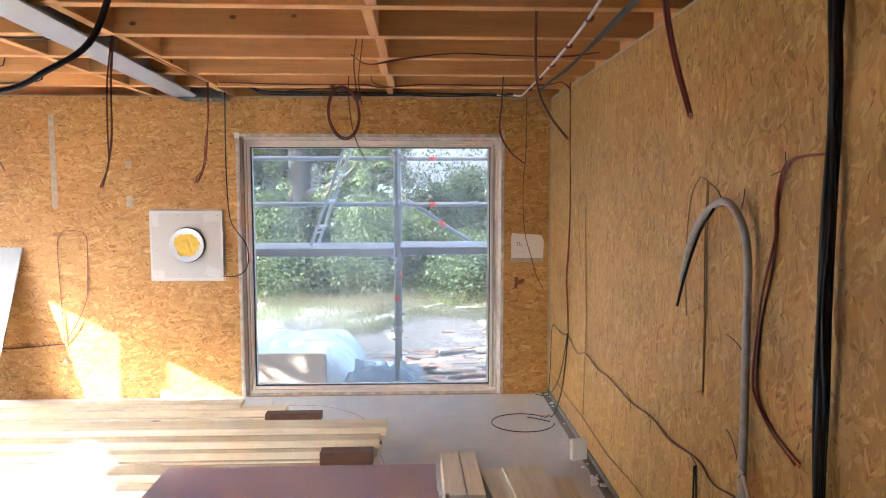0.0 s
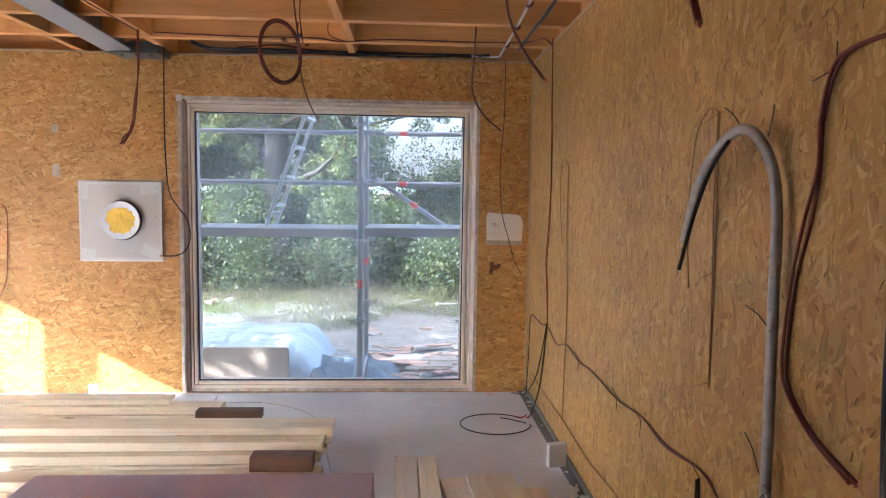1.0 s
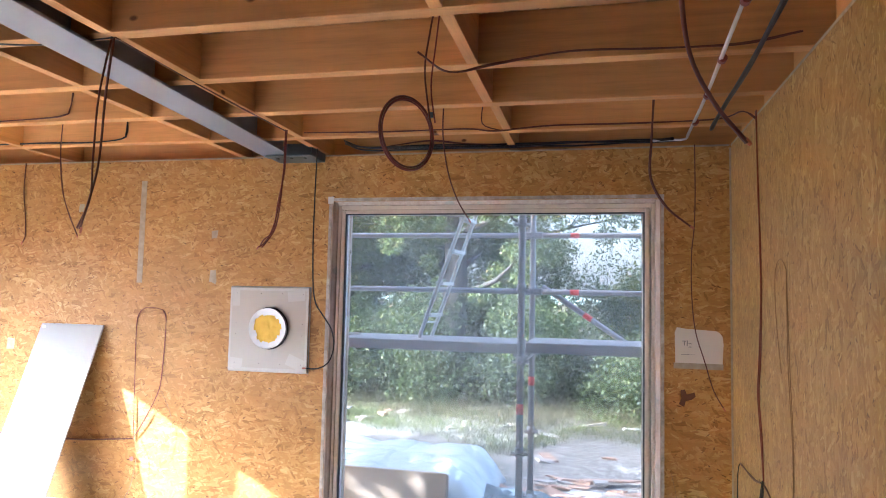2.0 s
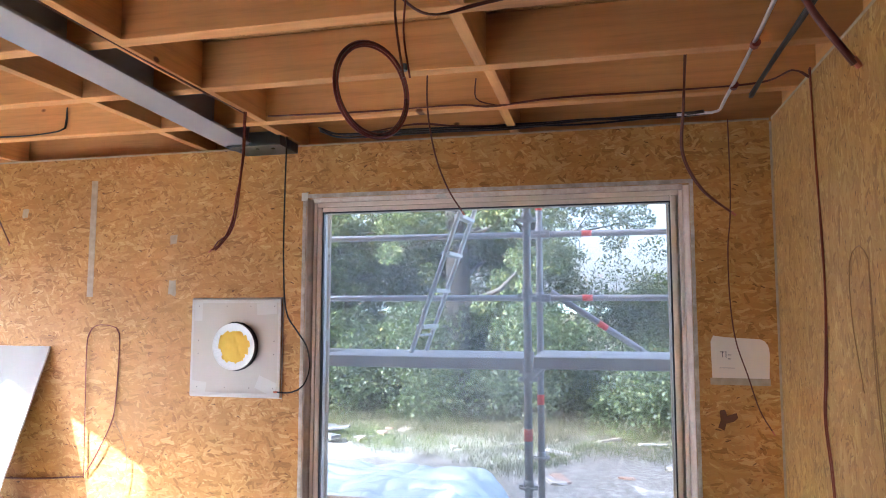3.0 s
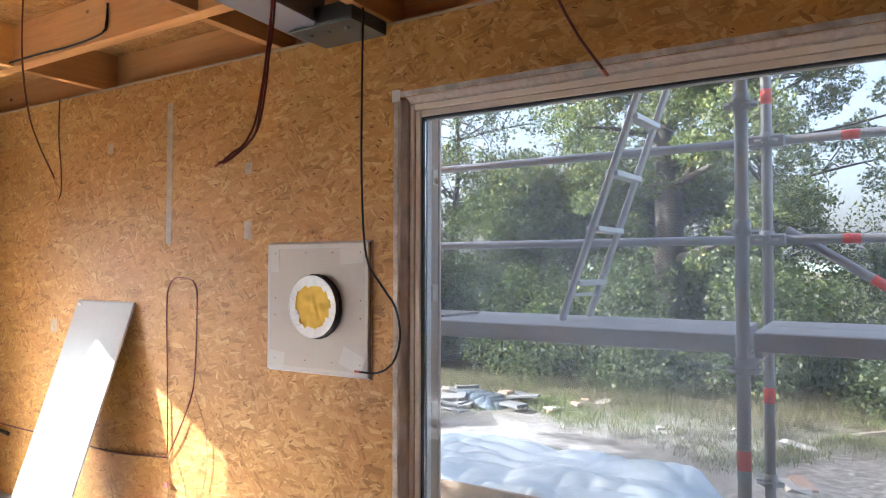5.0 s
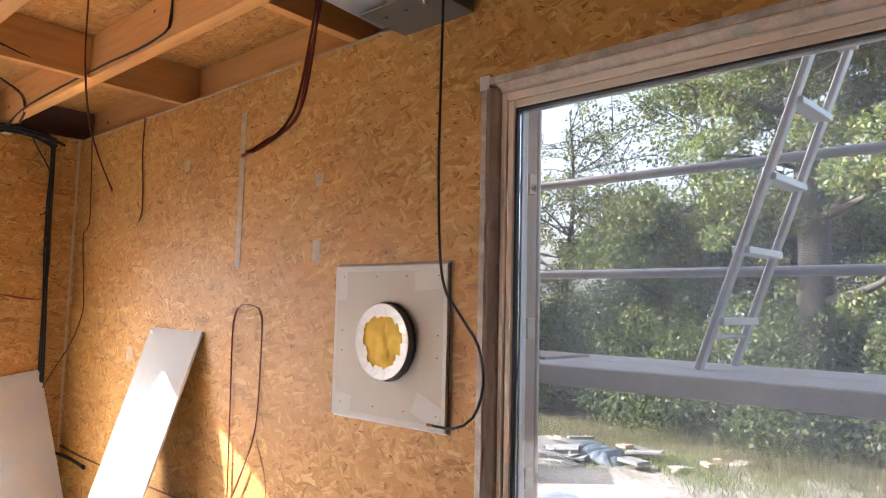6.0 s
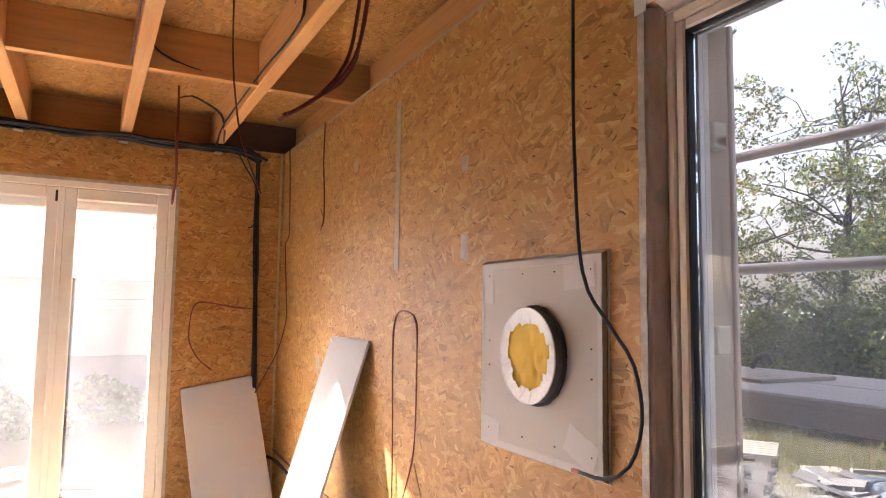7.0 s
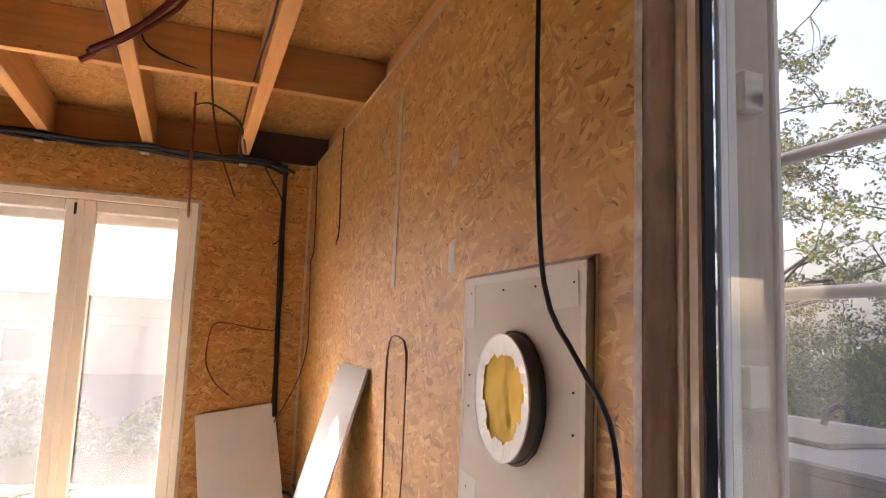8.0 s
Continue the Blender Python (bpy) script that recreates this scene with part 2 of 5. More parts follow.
# screed floor: pale, dusty, with blotches, footprints and specks
k = Mat("pale screed", 0.7, 0, 0.3)
big = k.noise(scale=0.9, detail=5)
mid = k.noise(scale=6, detail=6, rough=0.65)
fine = k.noise(scale=80, detail=3)
c = k.ramp(big, (0.3, (0.52, 0.51, 0.515)), (0.7, (0.62, 0.61, 0.615)))
c = k.mix(k.ramp(mid, (0.5, g(0)), (0.72, g(0.5))), c, (0.66, 0.65, 0.635))
c = k.mix(k.ramp(fine, (0.30, g(0.55)), (0.38, g(0))), c, (0.33, 0.31, 0.29))
k.color(c)
k.bump(k.math("ADD", mid, k.math("MULTIPLY", fine, 0.4)), 0.12, 0.004)
M["floor"] = k.m

# seal strip round the window: smeared grey white tape
k = Mat("smeared sealing tape", 0.65, 0, 0.3)
v = k.mapped(scale=(1, 1, 1))
n = k.noise(v, 14, 6, 0.7)
c = k.ramp(n, (0.30, (0.30, 0.25, 0.20)), (0.5, (0.44, 0.385, 0.325)), (0.68, (0.60, 0.56, 0.50)))
k.color(c)
k.bump(n, 0.25, 0.003)
M["tape"] = k.m

k = Mat("brown smeared sealing tape", 0.6, 0, 0.35)
n = k.noise(k.mapped(scale=(1, 1, 0.25)), 38, 6, 0.65)
c = k.ramp(n, (0.30, (0.46, 0.35, 0.28)), (0.5, (0.54, 0.44, 0.37)), (0.70, (0.61, 0.54, 0.48)))
c = k.mix(k.ramp(k.noise(scale=9, detail=3), (0.60, g(0)), (0.68, g(0.5))), c, (0.27, 0.34, 0.31))
k.color(c)
k.bump(n, 0.25, 0.003)
M["tapebrown"] = k.m

k = Mat("thin pale tape", 0.55, 0, 0.3)
k.color(k.ramp(k.noise(scale=25, detail=5), (0.3, (0.34, 0.265, 0.175)), (0.7, (0.46, 0.375, 0.27))))
M["masking"] = k.m
M["papertape"] = plain("white paper joint tape", (0.55, 0.525, 0.485), 0.7, 0, 0.08, 30, 0.1)

# blue tarpaulin, thin film with creases
k = Mat("pale blue tarpaulin", 0.32, 0, 0.5)
n = k.noise(scale=4.5, detail=6)
k.color(k.ramp(n, (0.3, (0.40, 0.47, 0.51)), (0.7, (0.54, 0.59, 0.615))))
k.bump(k.noise(k.mapped(scale=(1, 3, 2)), 4, 4), 0.25, 0.02)
M["tarp"] = k.m
M["tarpblue"] = plain("bright blue plastic sheet", (0.10, 0.30, 0.42), 0.4, 0, 0.3, 9, 0.4)
M["tarpgrey"] = plain("grey blue plastic sheet", (0.065, 0.08, 0.095), 0.4, 0, 0.4, 9, 0.5)

# outdoor ground: gravel near the house, trodden earth, dry grass further out
k = Mat("site ground", 0.95, 0, 0.2)
grav = k.cells(scale=22)
sep = k.t.nodes.new("ShaderNodeSeparateColor")
k.put(sep, 0, grav.outputs["Color"])
c1 = k.ramp(sep.outputs[0], (0.0, (0.15, 0.137, 0.12)), (0.6, (0.24, 0.222, 0.20)), (1.0, (0.38, 0.355, 0.325)))
gr = k.noise(k.mapped(scale=(1, 1.4, 1)), 7, 8, 0.7)
c2 = k.ramp(gr, (0.3, (0.042, 0.040, 0.019)), (0.5, (0.075, 0.063, 0.034)), (0.75, (0.135, 0.108, 0.068)))
xyz = k.t.nodes.new("ShaderNodeSeparateXYZ")
k.put(xyz, 0, k.pos)
away = k.math("MAXIMUM", xyz.outputs[1], k.math("SUBTRACT", 5.8, xyz.outputs[0]))
away = k.math("MAXIMUM", away, k.math("SUBTRACT", xyz.outputs[1], k.math("ADD", k.math("MULTIPLY", xyz.outputs[0], 0.75), 2.4)))
edge = k.math("ADD", away, k.math("MULTIPLY", k.noise(scale=0.6, detail=5), 3.2))
c = k.mix(k.ramp(k.math("MULTIPLY", k.math("SUBTRACT", edge, 13.4), 0.5), (0.0, g(0)), (1.0, g(1))), c1, c2)
k.color(c)
k.bump(grav.outputs["Distance"], 0.3, 0.02)
M["ground"] = k.m


def leafy(name, cols):
    k = Mat(name, 0.55, 0, 0.3)
    info = k.t.nodes.new("ShaderNodeNewGeometry")
    c = k.ramp(info.outputs["Random Per Island"], *cols)
    k.color(c)
    tr = k.t.nodes.new("ShaderNodeBsdfTranslucent")
    k.t.links.new(k.mix(0.5, c, (0.20, 0.28, 0.07)), tr.inputs[0])
    mx = k.t.nodes.new("ShaderNodeMixShader")
    mx.inputs[0].default_value = 0.36
    k.t.links.new(k.b.outputs[0], mx.inputs[1])
    k.t.links.new(tr.outputs[0], mx.inputs[2])
    k.t.links.new(mx.outputs[0], k.t.nodes["Material Output"].inputs[0])
    return k.m


M["leaf"] = leafy("oak leaves", ((0.0, (0.030, 0.048, 0.018)), (0.5, (0.080, 0.108, 0.034)), (0.82, (0.16, 0.18, 0.054)), (1.0, (0.31, 0.27, 0.09))))
M["leaf2"] = leafy("autumn maple leaves", ((0.0, (0.05, 0.08, 0.02)), (0.5, (0.10, 0.12, 0.035)), (0.8, (0.19, 0.15, 0.045)), (1.0, (0.28, 0.15, 0.05))))
M["bush"] = leafy("hedge leaves", ((0.0, (0.022, 0.034, 0.016)), (0.6, (0.052, 0.068, 0.028)), (1.0, (0.12, 0.125, 0.048))))
M["blade"] = leafy("grass blades", ((0.0, (0.06, 0.085, 0.022)), (0.5, (0.115, 0.145, 0.042)), (0.85, (0.18, 0.185, 0.07)), (1.0, (0.28, 0.24, 0.12))))
M["straw"] = leafy("withered stalks", ((0.0, (0.045, 0.042, 0.022)), (0.5, (0.09, 0.072, 0.042)), (0.85, (0.15, 0.115, 0.07)), (1.0, (0.10, 0.12, 0.04))))

# dusty glazing


def glazing(name, least, most):
    k = Mat(name, 0.0)
    gl = k.t.nodes.new("ShaderNodeBsdfGlass")
    gl.inputs["IOR"].default_value, gl.inputs["Roughness"].default_value = 1.45, 0.0
    du = k.t.nodes.new("ShaderNodeBsdfTranslucent")
    du.inputs[0].default_value = (0.8, 0.8, 0.8, 1)
    sm = k.noise(k.mapped(scale=(1.3, 1.3, 0.6)), 1.3, 7, 0.62)
    fac = k.ramp(sm, (0.3, g(least)), (0.72, g(most)))
    mx = k.t.nodes.new("ShaderNodeMixShader")
    k.t.links.new(fac, mx.inputs[0])
    k.t.links.new(gl.outputs[0], mx.inputs[1])
    k.t.links.new(du.outputs[0], mx.inputs[2])
    k.t.links.new(mx.outputs[0], k.t.nodes["Material Output"].inputs[0])
    return k.m


M["glass"] = glazing("dusty window glass", 0.045, 0.20)
M["doorglass"] = glazing("dusty door glass", 0.015, 0.075)

# ---- mesh helpers ----


def mesh_of(bm, name):
    me = bpy.data.meshes.new(name)
    bm.normal_update()
    bm.to_mesh(me)
    bm.free()
    return me


def part(name, bm, material, parent=None, label="", smooth=False):
    me = bm if isinstance(bm, bpy.types.Mesh) else mesh_of(bm, name)
    if not me.materials:
        me.materials.append(M[material])
    if smooth:
        me.polygons.foreach_set("use_smooth", [True] * len(me.polygons))
    ob = new(name, me)
    if parent:
        ob.parent = parent
    if label:
        ob["label"] = label
    return ob


def group_of(name, x, y, z, label, category, group="", kind=""):
    e = new(name)
    e.empty_display_size = 0.1
    e.location = (x, y, z)
    return tagged(e, label, category, group, kind)


def put_under(ob, thing):
    """Parents ob, built in world places, to a thing that stands elsewhere."""
    ob.parent = thing
    ob.matrix_parent_inverse = (Matrix.Translation(thing.location) @ thing.rotation_euler.to_matrix().to_4x4()).inverted()
    return ob


def box(lo, hi, bevel=0.0, bm=None):
    bm = bm or bmesh.new()
    m = Matrix.LocRotScale([(a + b) / 2 for a, b in zip(lo, hi)], None, [b - a for a, b in zip(lo, hi)])
    r = bmesh.ops.create_cube(bm, size=1, matrix=m)
    if bevel:
        es = list({e for v in r["verts"] for e in v.link_edges})
        bmesh.ops.bevel(bm, geom=es, offset=bevel, segments=1, affect="EDGES")
    return bm


def turned(bm, m):
    bmesh.ops.transform(bm, matrix=m, verts=bm.verts)
    return bm


def smooth_line(pts, step=0.03):
    """Catmull-Rom through the points, in even steps."""
    p = [Vector(q) for q in pts]
    p = [p[0] * 2 - p[1]] + p + [p[-1] * 2 - p[-2]]
    out = []
    for i in range(1, len(p) - 2):
        a, b, c, d = p[i - 1:i + 3]
        n = max(2, int((c - b).length / step))
        for j in range(n):
            t = j / n
            out.append(0.5 * ((2 * b) + (c - a) * t + (2 * a - 5 * b + 4 * c - d) * t * t + (3 * b - a - 3 * c + d) * t ** 3))
    return out + [p[-2]]


def tube(pts, r, sides=7, bm=None, ribs=0.0):
    """A round tube along points; r is one radius or one for each end."""
    bm = bm or bmesh.new()
    r0, r1 = r if isinstance(r, tuple) else (r, r)
    n = len(pts)
    up = Vector((0.3, 0.2, 1)).normalized()
    last = None
    rings = []
    for i, p in enumerate(pts):
        d = (pts[min(i + 1, n - 1)] - pts[max(i - 1, 0)])
        d = d.normalized() if d.length > 1e-9 else Vector((0, 0, 1))
        s = (last if last else up).cross(d) if not last else last - d * last.dot(d)
        if s.length < 1e-4:
            s = Vector((1, 0, 0)).cross(d)
        s.normalize()
        last = s
        u = d.cross(s)
        rr = r0 + (r1 - r0) * i / max(1, n - 1)
        if ribs and i % 2:
            rr *= 1 - ribs
        rings.append([bm.verts.new(p + rr * (math.cos(a) * s + math.sin(a) * u)) for a in [2 * math.pi * j / sides for j in range(sides)]])
    for a, b in zip(rings, rings[1:]):
        for j in range(sides):
            bm.faces.new((a[j], a[(j + 1) % sides], b[(j + 1) % sides], b[j]))
    bm.faces.new(rings[0][::-1])
    bm.faces.new(rings[-1])
    return bm


def rod(a, b, r, sides=12, bm=None):
    return tube([Vector(a), Vector(b)], r, sides, bm)


def disc(c, axis, r, h, sides=32, bm=None):
    a = Vector(c) - Vector(axis) * h / 2
    return rod(a, a + Vector(axis) * h, r, sides, bm)


def jitter(pts, amp, seed):
    rng = random.Random(seed)
    return [Vector(p) + Vector([rng.uniform(-amp, amp) for _ in range(3)]) for p in pts]


def cable(pts, r, mat, label, name="cable", strands=1, gap=0.008, end=False, kind_word="cable", seed=0):
    """A hanging or clipped cable of one or more strands, with a bare end if asked."""
    rng = random.Random(seed + int(abs(pts[0][0] * 1000)))
    o, r = Vector(pts[0]), r * 0.62
    thing = None
    for s in range(strands):
        off = Vector((rng.uniform(-gap, gap), rng.uniform(-gap, gap) * 0.5, 0)) if strands > 1 else Vector()
        line = [Vector(p) - o + off * (1 if 0 < i else 0.3) + Vector([rng.uniform(-1, 1) * gap * 0.5 * (strands > 1) for _ in range(3)]) for i, p in enumerate(pts)]
        bm = tube(smooth_line(line), r, 7)
        if thing:
            part("strand", bm, mat, thing, smooth=True)
        else:
            thing = part(name, bm, mat, smooth=True)
            thing.location = o
            tagged(thing, label, kind_word)
    if end:
        p, q = Vector(pts[-1]) - o, Vector(pts[-2]) - o
        d = (p - q).normalized()
        part("cable_end", rod(p - d * 0.012, p + d * 0.012, r * 1.15, 8), "copper", thing, "stripped copper-red cable end")
    return thing


# ---- the room's shell ----
W, R, L, TOP, BACK = 5.768, 1.265, -4.86, 2.535, -3.2
DECK = 2.755


def wall(name, axis, at, out, span, holes, mat, z0=-0.03, z1=2.531, label=""):
    """A wall across span with through openings (from, to, low, high), from its inner face 'at' outwards by 'out'."""
    bm = bmesh.new()
    cuts = []
    x = span[0]
    for a, b, lo, hi in sorted(holes):
        cuts += [(x, a, z0, z1), (a, b, hi, z1)] + ([(a, b, z0, lo)] if lo > z0 else [])
        x = b
    cuts.append((x, span[1], z0, z1))
    for a, b, lo, hi in cuts:
        d = sorted((at, at + out))
        if axis == "y":
            box((a, d[0], lo), (b, d[1], hi), bm=bm)
        else:
            box((d[0], a, lo), (d[1], b, hi), bm=bm)
    return tagged(part(name, bm, mat), label, "wall", kind="structure")


WIN = (-1.335, 0.850, 0.0, 2.20)
wall("wall_north", "y", W, 0.235, (L - 0.3, R + 0.25), [WIN], "osb_back", label="strand board wall round the large window")
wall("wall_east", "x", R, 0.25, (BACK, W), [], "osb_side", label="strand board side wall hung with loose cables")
DOORS = [(3.725, 5.06, 0.0, 2.21), (0.95, 2.75, 0.0, 2.21)]
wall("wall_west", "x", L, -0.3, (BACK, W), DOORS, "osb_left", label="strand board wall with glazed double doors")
wall("wall_south", "y", BACK, -0.25, (L - 0.3, R + 0.25), [], "osb_back", label="plain strand board end wall")
tagged(part("floor", box((L, BACK, -0.2), (R, W, 0.0)), "floor"), "pale dusty screed floor", "floor", kind="structure")
tagged(part("slab", box((L - 0.3, BACK - 0.25, -0.65), (R + 0.25, W + 0.235, -0.205)), "stone"), "concrete slab edge under the house", "slab", kind="structure")
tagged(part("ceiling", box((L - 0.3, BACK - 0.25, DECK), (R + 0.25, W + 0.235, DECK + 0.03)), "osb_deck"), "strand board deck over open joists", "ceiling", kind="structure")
# unseen block over the deck; its height sets how far the yard is shaded
tagged(part("roof", box((L - 0.3, BACK - 0.25, DECK + 0.034), (R + 0.25, W + 0.235, 3.75)), "outer"), "unseen block closing the house top, sized for its shadow", "roof", kind="structure")
tagged(part("facade", box((L - 0.34, W + 0.237, 2.30), (R + 0.29, W + 0.26, 3.75)), "outer"), "dark sheathing of the outer wall", "facade", kind="structure")
# added boxes that trim the top of the sun patches thrown indoors
for y in DOORS:
    tagged(part("lintel", box((L - 0.34, y[0] - 0.1, 2.06), (L - 0.24, y[1] + 0.1, 2.25)), "spacer"), "pale box added over the glazed door to cut the sun", "lintel", kind="structure")

# joists, noggings and edge beams, all bare timber
y = 5.30
while y > BACK:
    j = part("joist", box((L - 0.099, y - 0.033, TOP), (R + 0.079, y + 0.033, DECK - 0.002), 0.003), "joist")
    tagged(j, "planed softwood ceiling joist with knots", "joist", "ceiling joists", "structure")
    y -= 0.567
rows_y = [W + 0.099] + [5.30 - 0.567 * i for i in range(16)]
for x, skew in ((-0.065, 0.0), (-1.385, -0.006), (-2.03, -0.012), (-3.49, 0.0)):
    for i, (y1, y0) in enumerate(zip(rows_y, rows_y[1:])):
        if y0 < BACK:
            break
        dx = (0.012 if i % 2 else -0.012) + (y1 - 5.3) * skew
        b = part("nogging", box((x - 0.024 + dx, y0 + 0.034, TOP + 0.001), (x + 0.024 + dx, y1 - (0.034 if i else 0.001), DECK - 0.003), 0.002), "block")
        tagged(b, "short softwood nogging between joists", "nogging", "noggings", "structure")
for lo, hi, m in (((L - 0.3, W + 0.10, 2.532), (R + 0.25, W + 0.235, DECK - 0.001), "joist"), ((L - 0.3, BACK - 0.25, 2.532), (L - 0.10, W + 0.099, DECK - 0.001), "block"), ((R + 0.08, BACK - 0.25, 2.532), (R + 0.25, W + 0.099, DECK - 0.001), "block"), ((L, BACK - 0.25, 2.532), (R, BACK - 0.10, DECK - 0.001), "joist")):
    tagged(part("edge_beam", box(lo, hi, 0.002), m), "edge timber closing the joist ends", "beam", "edge beams", "structure")


# thin sheet added to darken the edge timber's face in the last bay
tagged(part("edge_membrane", box((L - 0.0995, 5.336, TOP + 0.002), (L - 0.094, W + 0.097, DECK - 0.004)), "cornersheet"), "thin dark brown sheet added on the edge timber in the corner", "membrane", kind="structure")


def seam(lo, hi, label="pale sealing tape along a board seam"):
    return tagged(part("seam_tape", box(lo, hi), "masking"), label, "tape", "seam tapes", "structure")


seam((L + 0.01, W - 0.003, 2.519), (R - 0.012, W - 0.0005, 2.530))
seam((R - 0.003, BACK, 2.518), (R - 0.0005, W - 0.004, 2.530))
seam((R - 0.012, W - 0.003, 0.0), (R - 0.001, W - 0.0005, 2.509))
seam((L + 0.0005, 5.08, 2.518), (L + 0.003, W - 0.004, 2.530))
seam((L + 0.0005, W - 0.030, 0.0), (L + 0.003, W - 0.016, 2.510))
seam((-2.865, W - 0.003, 1.61), (-2.82, W - 0.0005, 2.37), "strip of grey tape on the strand board")
for x, z, w, h in ((-2.24, 1.97, 0.045, 0.06), (-2.24, 1.66, 0.05, 0.085), (-3.38, 2.17, 0.045, 0.06), (-3.95, 1.12, 0.06, 0.075)):
    bm = box((x - w / 2, W - 0.002, z - h / 2), (x + w / 2, W - 0.0005, z + h / 2))
    for v in bm.verts:
        v.co.x += random.uniform(-0.008, 0.008)
        v.co.z += random.uniform(-0.012, 0.012)
    tagged(part("tape_patch", bm, "masking"), "small torn tape patch on the strand board", "tape", "tape patches", "structure")

# grey edge strip at the foot of the side wall, with crumbs of plaster
bm = box((R - 0.055, BACK, 0.0), (R - 0.002, W - 0.004, 0.014))
tagged(part("edge_strip", bm, "membrane"), "dirty grey insulation strip along the wall foot", "edge strip", kind="structure")
bm = box((R - 0.010, BACK, 0.0145), (R - 0.001, W - 0.004, 0.05))
tagged(part("edge_strip", bm, "membrane"), "dirty grey insulation strip turned up the wall", "edge strip", kind="structure")
rng = random.Random(4)
for i in range(26):
    s = rng.uniform(0.008, 0.026)
    bm = bmesh.new()
    bmesh.ops.create_icosphere(bm, subdivisions=1, radius=s)
    for v in bm.verts:
        v.co *= rng.uniform(0.6, 1.25)
        v.co.z *= 0.5
    c = part("plaster_crumb", bm, "whiteboard")
    c.location = (R - rng.uniform(0.0, 0.1) - 0.02, rng.uniform(3.6, 5.7), 0.014 + s * 0.3)
    tagged(c, "small white plaster crumb on the floor edge", "crumb", "plaster crumbs")


# ---- the large fixed window ----
def ring(x0, x1, z0, z1, wd, y0, y1, bevel=0.003):
    """A rectangular frame in the xz plane, wd wide inwards."""
    bm = bmesh.new()
    box((x0, y0, z0), (x0 + wd, y1, z1), bevel, bm)
    box((x1 - wd, y0, z0), (x1, y1, z1), bevel, bm)
    box((x0 + wd, y0, z1 - wd), (x1 - wd, y1, z1), bevel, bm)
    box((x0 + wd, y0, z0), (x1 - wd, y1, z0 + wd), bevel, bm)
    return bm


win = group_of("window_1", -0.24, W, 0.0, "large fixed window with cream frame and dusty pane", "window", kind="structure")
for nm, bm, mt, lb in (
    ("window_frame", ring(-1.334, 0.849, 0.0, 2.199, 0.050, W + 0.040, W + 0.10, 0.004), "frame", "cream outer frame"),
    ("glazing_bead", ring(-1.283, 0.7875, 0.0505, 2.1485, 0.031, W + 0.044, W + 0.098, 0.006), "frame", "cream glazing bead"),
    ("gasket", ring(-1.2535, 0.758, 0.0795, 2.119, 0.008, W + 0.048, W + 0.064, 0.001), "gasket", "black rubber gasket"),
    ("gasket", ring(-1.2530, 0.7575, 0.0800, 2.1185, 0.005, W + 0.0645, W + 0.084, 0.001), "gasket", "dark inner edge of the glazing"),
    ("edge_strip", ring(-1.2525, 0.757, 0.0805, 2.118, 0.009, W + 0.0845, W + 0.10, 0.001), "spacer", "pale edge strip of the glazing"),
):
    put_under(part(nm, bm, mt, None, lb), win)
pane = put_under(part("pane", box((-1.2475, W + 0.070, 0.0855), (0.7520, W + 0.078, 2.1130)), "glass", None, "dusty clear glass"), win)
pane.visible_shadow = False
# smeared tape from the wall into the recess and onto the frame


def ragged(bm, amp, seed):
    """Cuts long strips up and makes their free edges uneven."""
    rng_ = random.Random(seed)
    long = [e for e in bm.edges if e.calc_length() > 0.5]
    bmesh.ops.subdivide_edges(bm, edges=long, cuts=40, use_grid_fill=True)
    for v in bm.verts:
        v.co += Vector((rng_.uniform(-amp, amp), 0, rng_.uniform(-amp, amp)))
    return bm


TX0, TX1, TZ1 = -1.360, 0.870, 2.224
for i_, (lo, hi, mt) in enumerate((
    ((TX0, W - 0.0035, 0.0), (-1.3365, W - 0.0008, TZ1), "tape"), ((0.8515, W - 0.0035, 0.0), (TX1, W - 0.0008, TZ1), "tape"),
    ((-1.3365, W - 0.0035, 2.2015), (0.8515, W - 0.0008, TZ1), "tape"),
    ((-1.3080, W + 0.0355, 2.1720), (0.8235, W + 0.0392, 2.1950), "tape"), ((-1.3080, W + 0.0355, 0.0), (0.8235, W + 0.0392, 0.022), "tape"),
)):
    put_under(part("seal_tape", ragged(box(lo, hi), 0.0012, i_), mt, None, "smeared sealing tape round the frame"), win)
# coves of tape between wall and frame: (corner on the wall, step along, run)
for p_, in_, run in (((-1.3345, 0.0), (0.032, 0), (0, 2.195)), ((0.8495, 0.0), (-0.032, 0), (0, 2.195)), ((-1.3005, 2.1985), (0, -0.024), (2.118, 0))):
    bm = bmesh.new()
    n_ = 48
    rows_ = []
    for k_ in range(n_ + 1):
        x, z = p_[0] + run[0] * k_ / n_, p_[1] + run[1] * k_ / n_
        wob = 0.0025 * noise.noise((k_ * 0.7, p_[0] * 3, 1.5))
        rows_.append([bm.verts.new((x + in_[0] * f, W + d + wob, z + in_[1] * f)) for f, d in ((0.0, -0.0025), (0.22, 0.012), (0.55, 0.028), (1.0, 0.0385 - abs(wob)), (0.0, 0.0388))])
    for a, b in zip(rows_, rows_[1:]):
        for q_ in range(5):
            bm.faces.new((a[q_], a[(q_ + 1) % 5], b[(q_ + 1) % 5], b[q_]))
    bmesh.ops.recalc_face_normals(bm, faces=bm.faces)
    put_under(part("seal_tape", bm, "tapebrown", None, "smeared sealing tape bedded into the recess", True), win)
put_under(part("seal_tape", ragged(box((TX0 - 0.006, W - 0.005, 2.185), (-1.325, W - 0.0036, TZ1 + 0.008)), 0.003, 77), "papertape", None, "pale tape patch over the corner"), win)
